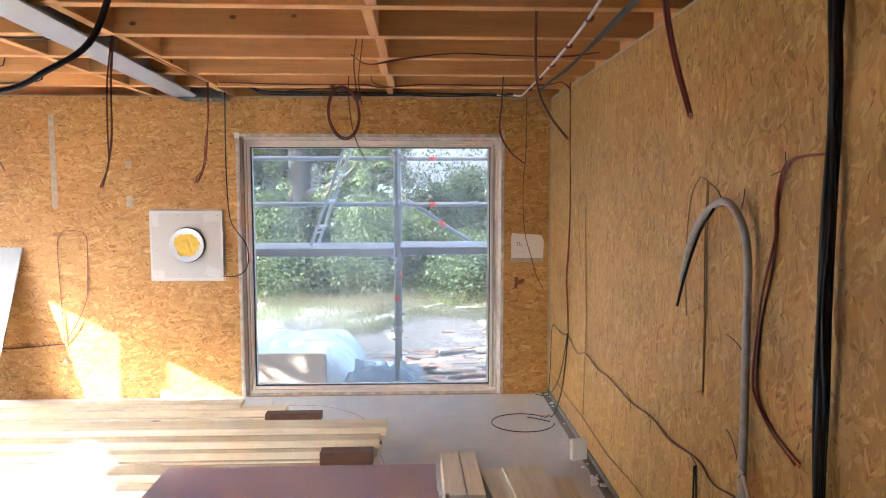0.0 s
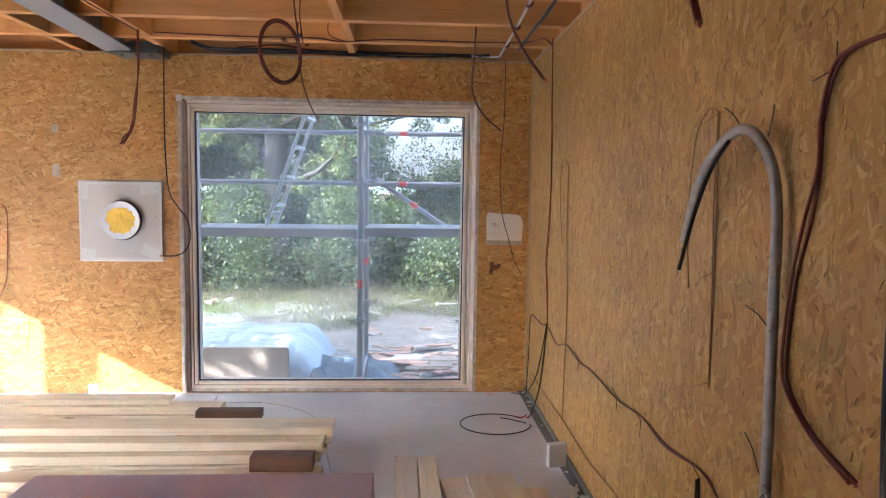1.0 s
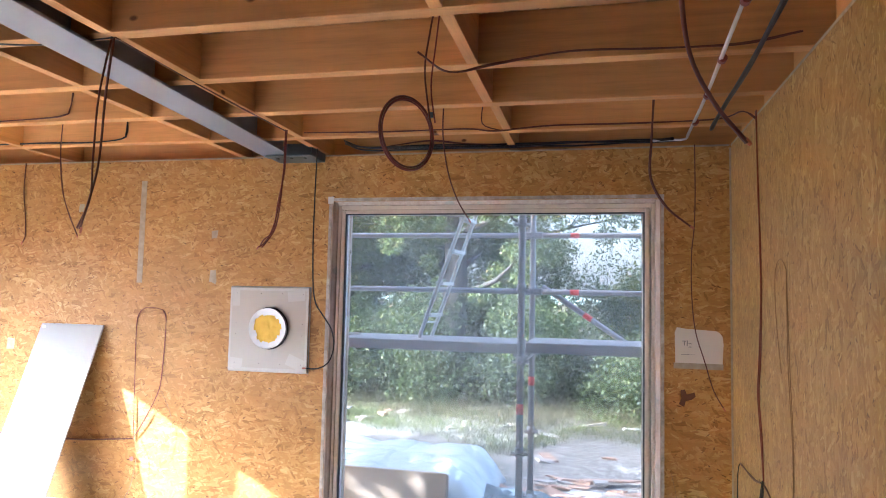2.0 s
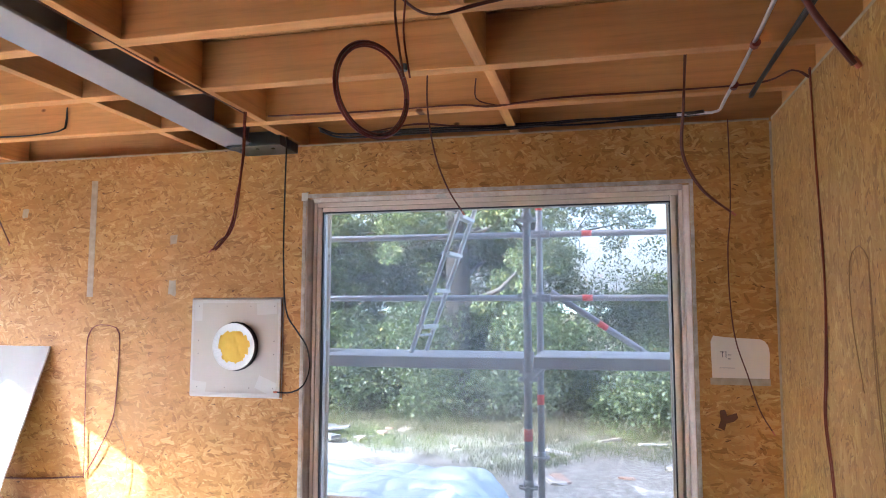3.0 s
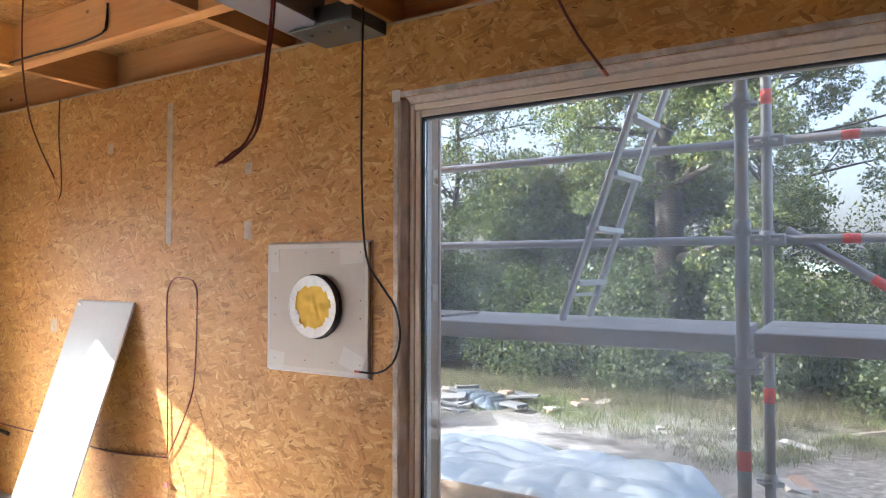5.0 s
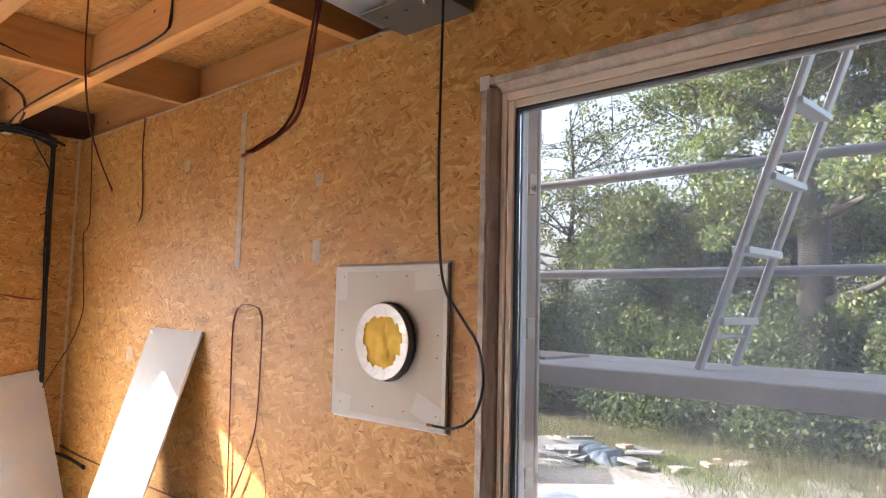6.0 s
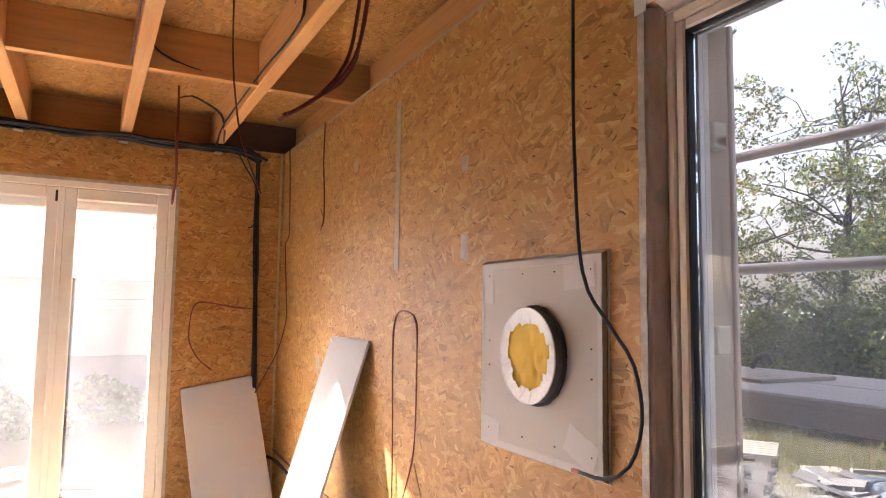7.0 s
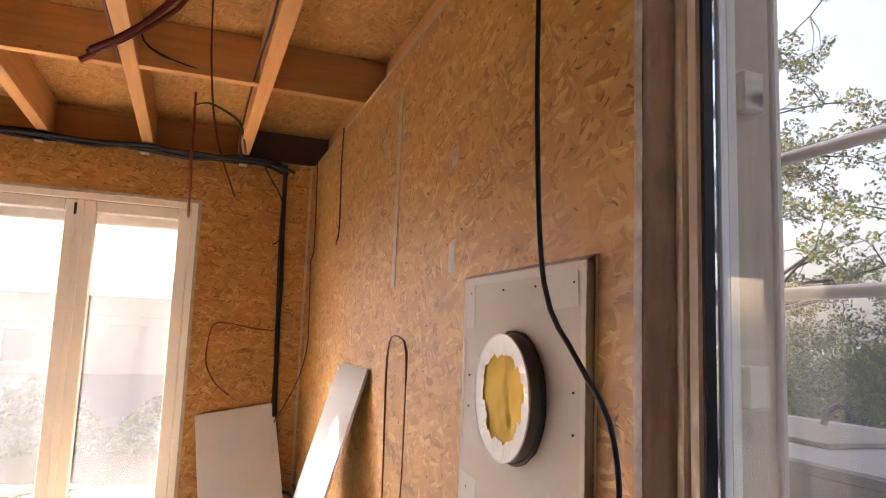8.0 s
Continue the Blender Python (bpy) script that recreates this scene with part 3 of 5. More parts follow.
# outer timber reveal with spacer blocks
for x0, x1 in ((-1.330, -1.283), (0.790, 0.835)):
    tagged(part("outer_reveal", box((x0, W + 0.126, 0.021), (x1, W + 0.236, 2.179), 0.004), "reveal"), "brown timber reveal outside the window", "reveal", kind="structure")
tagged(part("outer_reveal", box((-1.334, W + 0.105, 2.18), (0.849, W + 0.236, 2.199), 0.004), "reveal"), "brown timber head outside the window", "reveal", kind="structure")
tagged(part("outer_sill", box((-1.334, W + 0.105, 0.0), (0.849, W + 0.25, 0.02), 0.004), "tube"), "grey metal sill outside the window", "sill", kind="structure")
for x0, x1 in ((-1.334, -1.2465), (0.7515, 0.849)):
    tagged(part("window_stop", box((x0, W + 0.101, 0.021), (x1, W + 0.124, 2.179), 0.003), "palewood"), "pale softwood stop outside the pane", "stop", kind="structure")
    tagged(part("outer_trim", box((max(x0, -1.329), W + 0.2365, 0.021), (min(x1 + (-0.030 if x0 < 0 else 0.0), 0.834), W + 0.252, 2.179), 0.003), "frame"), "narrow cream trim on the outer reveal", "trim", kind="structure")
for z in (1.876, 1.373, 0.87, 0.37):
    tagged(part("spacer_block", box((-1.2825, W + 0.150, z - 0.035), (-1.258, W + 0.195, z + 0.035), 0.003), "offcut"), "small wooden spacer block on the outer reveal", "block", "spacer blocks", "structure")


# ---- glazed double doors in the west wall ----
def glazed_door(name, y0, y1, top, label):
    d = group_of(name, L, (y0 + y1) / 2, 0.0, label, "door", kind="structure")

    def bar(nm, a, b, z0, z1, x0, x1, mt="white_frame", bev=0.004, lb=""):
        o = put_under(part(nm, box((x0, a, z0), (x1, b, z1), bev), mt, None, lb), d)
        return o
    xa, xb = L - 0.10, L - 0.012
    bar("door_frame", y0, y0 + 0.045, 0, top, xa, xb)
    bar("door_frame", y1 - 0.045, y1, 0, top, xa, xb)
    bar("door_frame", y0 + 0.045, y1 - 0.045, top - 0.045, top, xa, xb)
    bar("door_frame", y0 + 0.045, y1 - 0.045, 0, 0.03, xa, xb)
    mid = (y0 + y1) / 2 + 0.005
    for a, b in ((y0 + 0.046, mid - 0.012), (mid + 0.012, y1 - 0.046)):
        leaf = put_under(part("door_leaf", box((xa + 0.004, a, 0.031), (xb - 0.006, a + 0.072, top - 0.046), 0.005), "white_frame", None, "white glazed leaf"), d)
        for lo, hi in (((xa + 0.004, b - 0.072, 0.031), (xb - 0.006, b, top - 0.046)), ((xa + 0.004, a + 0.072, top - 0.118), (xb - 0.006, b - 0.072, top - 0.046)), ((xa + 0.004, a + 0.072, 0.031), (xb - 0.006, b - 0.072, 0.125))):
            s = part("stile", box(lo, hi, 0.005), "white_frame", leaf)
        p = part("pane", box((L - 0.064, a + 0.070, 0.123), (L - 0.056, b - 0.070, top - 0.116)), "doorglass", leaf, "dusty clear glass")
        p.visible_shadow = False
    bar("cover_strip", mid - 0.02, mid + 0.02, 0.031, top - 0.046, xb - 0.005, xb + 0.012)
    bar("hinge", mid - 0.035, mid - 0.022, top - 0.14, top - 0.07, xb - 0.004, xb + 0.008, "gasket", 0.001, "small dark hinge plate")
    for lo, hi in (((L - 0.011, y0 - 0.014, 0), (L + 0.004, y0 + 0.006, top + 0.014)), ((L - 0.011, y1 - 0.006, 0), (L + 0.004, y1 + 0.014, top + 0.014)), ((L - 0.011, y0 + 0.006, top - 0.006), (L + 0.004, y1 - 0.006, top + 0.014))):
        put_under(part("seal_tape", box(lo, hi, 0.001), "masking", None, "pale sealing tape"), d)
    return d


glazed_door("door_1", *DOORS[0][:2], 2.21, "white glazed double door with dusty panes")
glazed_door("door_2", *DOORS[1][:2], 2.21, "white glazed double door further back in the wall")

# ---- steel beam and bracket ----
bm = bmesh.new()
box((-0.10, -8.0, 0.0), (0.10, 0.0, 0.014), 0.002, bm)
box((-0.006, -8.0, 0.0142), (0.006, 0.0, 0.235), 0.0, bm)
box((-0.10, -8.0, 0.2352), (0.10, 0.0, 0.247), 0.002, bm)
beam = part("steel_beam", bm, "steelbeam")
beam.matrix_world = pose(-1.70, 5.70, 2.497, 0, 0, 3.9)
tagged(beam, "grey primed steel beam carrying the joists", "beam", kind="structure")
br = group_of("beam_bracket", -1.55, 5.64, 2.49, "galvanised steel bracket fixing the beam to the wall", "bracket", kind="structure")
for lo, hi in (((-1.74, 5.53, 2.478), (-1.40, 5.764, 2.486)), ((-1.408, 5.53, 2.4865), (-1.40, 5.764, 2.60)), ((-1.74, 5.756, 2.4865), (-1.409, 5.764, 2.60)), ((-1.60, 5.53, 2.4865), (-1.409, 5.538, 2.56))):
    put_under(part("plate", box(lo, hi, 0.001), "galv"), br)
for x in (-1.68, -1.58, -1.48):
    put_under(part("bolt", disc((x, 5.60, 2.474), (0, 0, 1), 0.012, 0.008, 6), "galv"), br)

# ---- cables in the ceiling and on the walls ----
T = 2.53
BR, RD = "cable", "redcable"
# coil hung from a joist
line = [Vector((-0.17, 3.95, 2.754)), Vector((-0.20, 3.96, 2.60)), Vector((-0.215, 3.96, 2.45)), Vector((-0.195, 3.99, 2.25))]
coil = part("cable_coil", tube(smooth_line([p - line[0] for p in line]), 0.004, 7), BR, smooth=True)
coil.location = line[0]
tagged(coil, "coil of dark brown cable hanging from a joist", "cable")
hx, hy = 0.545, 0.839
mid = Vector((-0.265, 3.91, 2.19)) - line[0]
for i in range(5):
    rr = 0.128 + 0.0035 * i
    tx, ty = 0.004 * math.sin(i * 2.3), 0.004 * math.cos(i * 1.7)
    pts = [mid + Vector((hx * rr * math.cos(a) - hy * ty, hy * rr * math.cos(a) + hx * ty, rr * 1.04 * math.sin(a) + tx)) for a in [2 * math.pi * j / 44 for j in range(45)]]
    part("loop", tube(pts, 0.0034, 7), BR if i % 2 else RD, coil, smooth=True)
part("cord", tube(smooth_line([(0.02, 0, 0), (0.0, 0.0, -0.2), (-0.02, 0.02, -0.36), (-0.01, 0.06, -0.5)]), 0.0034, 7), RD, coil, smooth=True)
part("tie", disc((-0.025, 0.045, -0.47), (0, 0, 1), 0.011, 0.02, 8), "tarpgrey", coil, "blue cable tie")

hang = "dark brown cables hanging loose from the joists"
cable([(-1.385, 3.60, 2.54), (-1.39, 3.59, 2.30), (-1.395, 3.58, 2.05), (-1.41, 3.57, 1.90), (-1.44, 3.56, 1.77)], 0.0065, BR, hang, strands=3, gap=0.019, end=True)
cable([(-1.372, 5.08, 2.545), (-1.375, 5.065, 2.30), (-1.385, 5.045, 2.08), (-1.408, 5.015, 1.93), (-1.420, 4.955, 1.85), (-1.423, 4.895, 1.808)], 0.0065, RD, hang, strands=3, gap=0.019, end=True)
cable([(-0.322, 4.768, 2.58), (-0.33, 4.80, 2.40), (-0.32, 4.90, 2.22), (-0.29, 5.03, 2.085), (-0.243, 5.144, 1.988)], 0.0065, BR, hang, end=True)
cable([(0.733, 4.78, 2.545), (0.725, 4.82, 2.35), (0.735, 4.95, 2.18), (0.82, 5.08, 2.05), (0.956, 5.156, 1.95)], 0.008, BR, hang, strands=2, gap=0.006, end=True)
cable([(0.66, 3.068, 2.60), (0.665, 3.10, 2.45), (0.71, 3.31, 2.26), (0.79, 3.41, 2.13), (0.897, 3.491, 2.024)], 0.010, BR, hang, strands=2, gap=0.006, end=True)
cable([(0.93, 2.30, 2.754), (0.95, 2.34, 2.45), (1.03, 2.46, 2.25), (1.152, 2.586, 2.04)], 0.010, RD, hang, strands=2, gap=0.006, end=True)
cable([(-2.92, 5.04, 2.754), (-2.945, 5.05, 2.45), (-2.94, 5.08, 2.20), (-2.915, 5.12, 2.05), (-2.883, 5.172, 1.90)], 0.0055, BR, hang, strands=2, gap=0.006, end=True)
cable([(-4.36, 4.99, 2.754), (-4.365, 4.99, 2.55), (-4.375, 4.995, 2.38), (-4.41, 5.0, 2.24), (-4.49, 5.0, 2.14), (-4.575, 5.003, 2.075)], 0.0095, RD, hang, strands=3, gap=0.006, end=True)
cable([(-4.36, 4.99, 2.68), (-4.35, 5.06, 2.70), (-4.37, 5.16, 2.67), (-4.38, 5.24, 2.62), (-4.42, 5.27, 2.54), (-4.6, 5.30, 2.50)], 0.006, "black", "black cable stapled round a nogging", strands=2, gap=0.006)
cable([(-0.88, 2.50, 2.55), (-0.95, 2.58, 2.45), (-1.04, 2.60, 2.29), (-1.19, 2.60, 2.19), (-1.36, 2.60, 2.12), (-1.8, 2.58, 2.06), (-2.2, 2.5, 2.25), (-2.3, 2.49, 2.54)], 0.017, "black", "thick black cable slung under the joists", strands=2, gap=0.008)
cable([(-1.38, 3.60, 2.53), (-1.7, 3.55, 2.50), (-2.1, 3.45, 2.51), (-2.6, 3.35, 2.53)], 0.005, "black", "thin black cable slung under the steel beam", strands=2, gap=0.006)
cable([(-1.37, 3.60, 2.53), (-1.368, 4.0, 2.522), (-1.372, 4.5, 2.524), (-1.372, 5.08, 2.53)], 0.0045, BR, "thin dark cable clipped along a nogging", strands=2, gap=0.004)
cable([(-0.22, 3.87, 2.50), (-0.14, 4.08, 2.49), (0.05, 4.12, 2.525), (0.35, 4.115, 2.56), (0.7, 4.11, 2.55), (1.0, 4.10, 2.545), (1.2, 4.05, 2.56)], 0.006, BR, "dark cable clipped along a joist", strands=2, gap=0.007)
cable([(-1.33, 5.25, 2.56), (-0.8, 5.255, 2.548), (-0.3, 5.255, 2.55), (-0.12, 5.25, 2.53), (0.2, 5.255, 2.552), (0.7, 5.255, 2.55), (1.1, 5.25, 2.555), (1.2, 5.1, 2.55), (1.25, 5.05, 2.50)], 0.006, BR, "dark cable clipped along a joist", strands=2, gap=0.006)
cable([(-0.20, 5.255, 2.68), (-0.205, 5.25, 2.60), (-0.18, 5.25, 2.56), (-0.08, 5.25, 2.53)], 0.006, BR, "dark cable bent over a joist")
cable([(-3.46, 4.76, 2.70), (-3.44, 4.80, 2.62), (-3.46, 4.95, 2.57), (-3.47, 5.2, 2.54)], 0.006, "black", "black cable run along a nogging", strands=2, gap=0.005)
cable([(-2.62, 5.262, 2.70), (-2.62, 5.26, 2.60), (-2.66, 5.258, 2.56), (-2.9, 5.255, 2.545), (-3.3, 5.25, 2.55), (-4.3, 5.25, 2.545), (-4.75, 5.28, 2.51)], 0.007, "black", "black cable stapled along a joist", strands=2, gap=0.006)
cable([(-2.55, 4.695, 2.70), (-2.56, 4.69, 2.60), (-2.62, 4.69, 2.56), (-3.0, 4.69, 2.55), (-3.5, 4.69, 2.548)], 0.006, BR, "dark cable stapled along a joist", strands=2, gap=0.005)

# bundles along the wall heads
cable([(-1.22, 5.70, 2.60), (-1.05, 5.66, 2.545), (-0.6, 5.63, 2.535), (-0.1, 5.64, 2.53), (0.3, 5.63, 2.53), (0.7, 5.60, 2.53), (0.93, 5.55, 2.52)], 0.009, "black", "bundle of black cables over the window wall", name="wall_cable", strands=6, gap=0.028)
cable([(-0.9, 5.68, 2.56), (-0.62, 5.66, 2.585), (-0.4, 5.64, 2.55), (-0.1, 5.66, 2.54)], 0.007, BR, "brown cables bowed over the window wall", strands=2, gap=0.01)
cable([(0.78, 5.57, 2.522), (0.88, 5.56, 2.52), (0.965, 5.50, 2.505), (0.97, 5.3, 2.50), (0.955, 4.6, 2.505), (0.935, 4.0, 2.50), (0.91, 3.4, 2.505), (0.86, 2.76, 2.50), (0.80, 2.2, 2.51), (0.74, 1.4, 2.51)], 0.010, "foil", "silver wrapped cables tied in a bundle under the joists", name="wall_cable", strands=2, gap=0.008)
for y in (5.1, 4.62, 4.14, 3.6, 3.05):
    x = {5.1: 0.968, 4.62: 0.956, 4.14: 0.94, 3.6: 0.918, 3.05: 0.885}[y]
    tagged(part("cable_tie", disc((x, y, 2.502), (0, 1, 0), 0.017, 0.03, 10), RD), "red brown tie round the silver cables", "tie", "cable ties")
cable([(1.08, 5.35, 2.53), (1.06, 4.8, 2.515), (1.05, 4.22, 2.50), (1.02, 3.5, 2.505), (0.98, 2.76, 2.50), (0.93, 1.8, 2.51)], 0.013, "black", "loose dark cable bundle under the joists", name="wall_cable", strands=3, gap=0.016)
cable([(L + 0.04, 3.6, 2.515), (L + 0.045, 4.1, 2.512), (L + 0.05, 4.45, 2.498), (L + 0.05, 4.72, 2.51), (L + 0.055, 5.0, 2.492), (L + 0.05, 5.3, 2.505), (L + 0.045, 5.5, 2.497), (L + 0.05, 5.585, 2.455)], 0.016, "black", "bundle of black cables along the wall head", name="wall_cable", strands=9, gap=0.042)
for y in (4.15, 4.72, 5.30):
    tagged(part("clip", box((L + 0.012, y - 0.025, 2.470), (L + 0.07, y + 0.025, 2.478), 0.003), "masking"), "pale cable clip under a joist end", "clip", "cable clips")
cable([(L + 0.05, 5.57, 2.50), (L + 0.045, 5.575, 2.30), (L + 0.04, 5.57, 2.05), (L + 0.035, 5.585, 1.70), (L + 0.035, 5.59, 1.40), (L + 0.03, 5.595, 0.95), (L + 0.03, 5.60, 0.45)], 0.014, "black", "thick bundle of black cables down the wall", name="wall_cable", strands=5, gap=0.018)
cable([(L + 0.07, 5.42, 2.50), (L + 0.05, 5.48, 2.40), (L + 0.045, 5.54, 2.31), (L + 0.04, 5.575, 2.22)], 0.007, "black", "black cable joining the wall bundle", strands=2, gap=0.005)
cable([(L + 0.04, 5.565, 2.02), (L + 0.05, 5.54, 1.985), (L + 0.06, 5.515, 1.975)], 0.008, "black", "short black cable stub on the wall")
cable([(L + 0.03, 5.57, 1.43), (L + 0.03, 5.45, 1.435), (L + 0.03, 5.30, 1.465), (L + 0.03, 5.21, 1.45), (L + 0.03, 5.175, 1.33), (L + 0.03, 5.18, 1.20), (L + 0.03, 5.24, 1.09), (L + 0.03, 5.33, 1.02)], 0.006, RD, "red brown cable looped on the strand board", strands=2, gap=0.012)
cable([(-4.66, W - 0.02, 2.53), (-4.64, W - 0.015, 2.25), (-4.62, W - 0.015, 1.93), (-4.68, W - 0.018, 1.89), (-4.70, W - 0.015, 1.80), (-4.64, W - 0.015, 1.50), (-4.63, W - 0.015, 1.35), (-4.72, W - 0.04, 1.15), (-4.80, W - 0.10, 0.98), (-4.79, 5.60, 0.86)], 0.006, BR, "thin dark cable run down beside the corner")
cable([(-3.91, W - 0.01, 2.53), (-3.91, W - 0.012, 2.3), (-3.88, W - 0.012, 2.1), (-3.87, W - 0.014, 1.95), (-3.89, W - 0.02, 1.90)], 0.007, BR, "short dark cable stapled to the wall head", end=True)
cable([(-3.87, W - 0.014, 1.96), (-3.93, W - 0.02, 2.02)], 0.0025, BR, "thin cable tie tail on the wall")
# looped wire on the window wall
cable([(-2.815, W - 0.012, 0.47), (-2.83, W - 0.012, 0.90), (-2.84, W - 0.014, 1.25), (-2.825, W - 0.016, 1.37), (-2.77, W - 0.02, 1.425), (-2.66, W - 0.02, 1.425), (-2.60, W - 0.016, 1.38), (-2.595, W - 0.014, 1.2), (-2.61, W - 0.012, 0.95), (-2.63, W - 0.014, 0.82), (-2.72, W - 0.02, 0.63), (-2.81, W - 0.015, 0.49)], 0.0042, RD, "dark wire looped and stapled on the strand board", strands=2, gap=0.004)
cable([(-2.80, W - 0.02, 0.50), (-2.76, W - 0.04, 0.36), (-2.79, W - 0.05, 0.15), (-2.85, W - 0.06, 0.03)], 0.004, "thinwire", "thin wire tail hanging below the loop")
cable([(-2.60, W - 0.015, 0.83), (-2.52, W - 0.015, 0.68), (-2.50, W - 0.015, 0.5), (-2.53, W - 0.015, 0.35)], 0.003, "thinwire", "thin wire tail on the strand board")
cable([(L + 0.03, W - 0.02, 0.47), (-4.5, W - 0.02, 0.455), (-3.9, W - 0.018, 0.45), (-3.3, W - 0.015, 0.44), (-2.82, W - 0.014, 0.475)], 0.007, BR, "dark cable stapled level along the wall", strands=2, gap=0.008)
cable([(L + 0.04, 5.62, 0.44), (L + 0.06, 5.70, 0.43), (L + 0.16, W - 0.03, 0.42), (-4.4, W - 0.03, 0.40)], 0.014, "black", "black cable bundle in the corner", name="wall_cable", strands=3, gap=0.012)
cable([(-1.385, 5.585, 2.54), (-1.392, 5.588, 2.2), (-1.392, 5.59, 1.83), (-1.375, 5.60, 1.53), (-1.32, 5.63, 1.41), (-1.268, 5.655, 1.32), (-1.25, 5.66, 1.20), (-1.28, 5.65, 1.10), (-1.35, 5.64, 1.058), (-1.444, 5.633, 1.057)], 0.0075, "black", "black cable hanging beside the window", end=True)
cable([(1.05, W - 0.02, 2.53), (1.052, W - 0.015, 2.2), (1.045, W - 0.015, 2.0), (1.03, W - 0.015, 1.85), (1.03, W - 0.015, 1.6), (1.05, W - 0.02, 1.38), (1.10, W - 0.03, 1.2), (1.15, W - 0.03, 1.03), (1.21, W - 0.025, 0.92)], 0.0055, BR, "thin dark cable hanging beside the window", end=True)
cable([(0.91, W - 0.01, 0.52), (0.94, W - 0.012, 0.35), (0.915, W - 0.012, 0.15)], 0.002, "thinwire", "thin wire tail on the strand board")

tagged(part("red_tag", disc((-2.812, W - 0.022, 0.335), (0, 1, 0), 0.016, 0.004, 14), "red"), "small red tag on the wire below the loop", "tag")

# side wall
X = R - 0.012
cable([(X - 0.02, 1.855, 2.60), (X - 0.024, 1.848, 2.3), (X - 0.02, 1.85, 2.0), (X - 0.024, 1.836, 1.7), (X - 0.022, 1.838, 1.45), (X - 0.026, 1.822, 1.2), (X - 0.02, 1.824, 0.95), (X - 0.024, 1.80, 0.6), (X - 0.02, 1.80, 0.05)], 0.0115, "black", "thick bundle of black cables down the side wall", name="wall_cable", strands=8, gap=0.014)
cable([(X - 0.01, 1.84, 1.865), (X - 0.014, 2.02, 1.86), (X - 0.005, 2.100, 1.83), (X, 2.140, 1.72), (X, 2.140, 1.62), (X, 2.180, 1.48), (X, 2.220, 1.34), (X, 2.235, 1.15), (X - 0.005, 2.200, 1.08), (X - 0.012, 2.090, 1.01), (X - 0.018, 1.935, 0.975)], 0.007, RD, "red brown cables looped on the side wall", strands=2, gap=0.007, end=True)
cable([(X, 2.100, 1.83), (X - 0.02, 2.070, 1.88)], 0.0025, "black", "thin tie tail on the side wall")
cable([(X, 2.100, 1.83), (X - 0.02, 2.150, 1.81)], 0.0025, "black", "thin tie tail on the side wall")
cable([(X, 2.625, 0.97), (X, 2.635, 1.27), (X, 2.645, 1.54), (X, 2.650, 1.80)], 0.004, "thinwire", "thin brown wire stapled up the side wall", strands=2, gap=0.006)
cable([(X, 2.650, 1.80), (X - 0.01, 2.690, 1.815), (X - 0.01, 2.770, 1.75), (X - 0.006, 2.815, 1.6), (X - 0.006, 2.820, 1.42), (X - 0.01, 2.785, 1.25)], 0.004, "thinwire", "thin brown wire bent over on the side wall")
for z in (0.98, 1.32, 1.8):
    cable([(X, 2.640, z), (X - 0.02, 2.690, z - 0.03)], 0.0022, "thinwire", "thin tie tail on the side wall")
    cable([(X, 2.630, z), (X - 0.015, 2.590, z - 0.01)], 0.0022, "thinwire", "thin tie tail on the side wall")
cable([(X, 2.650, 1.66), (X, 2.652, 1.70)], 0.006, "red", "short red sleeve on a wire")

line = smooth_line([(X - 0.02, 2.250, 0.0), (X - 0.02, 2.250, 0.8), (X - 0.02, 2.260, 1.26), (X - 0.022, 2.265, 1.52), (X - 0.03, 2.300, 1.65), (X - 0.045, 2.390, 1.725), (X - 0.06, 2.500, 1.69), (X - 0.07, 2.610, 1.58), (X - 0.075, 2.680, 1.41)], 0.008)
cd = part("conduit", tube([p - line[0] for p in line], 0.0145, 12, ribs=0.1), "conduit", smooth=True)
cd.location = line[0]
tagged(cd, "grey corrugated conduit bent over on the side wall", "conduit")
part("wire_core", tube(smooth_line([Vector(p) - line[0] for p in ((X - 0.06, 2.450, 1.70), (X - 0.09, 2.490, 1.62), (X - 0.14, 2.480, 1.48), (X - 0.175, 2.472, 1.345))]), 0.0055, 8), "black", cd, "black cable leaving the conduit", smooth=True)
for p, q in (((X - 0.03, 2.310, 1.70), (X - 0.05, 2.250, 1.77)), ((X - 0.05, 2.420, 1.74), (X - 0.07, 2.470, 1.79)), ((X - 0.03, 2.250, 1.22), (X - 0.05, 2.340, 1.27)), ((X - 0.04, 2.250, 0.86), (X - 0.06, 2.290, 0.95)), ((X - 0.04, 2.240, 0.80), (X - 0.05, 2.170, 0.84))):
    cable([p, tuple((a + b) / 2 + 0.006 for a, b in zip(p, q)), q], 0.0025, "black", "tie tail on the grey conduit")
cable([(X - 0.03, 2.240, 0.83), (X - 0.05, 2.150, 0.78), (X - 0.05, 2.070, 0.62), (X - 0.04, 2.020, 0.3), (X - 0.04, 2.000, 0.01)], 0.008, "foil", "grey cable branching from the conduit")
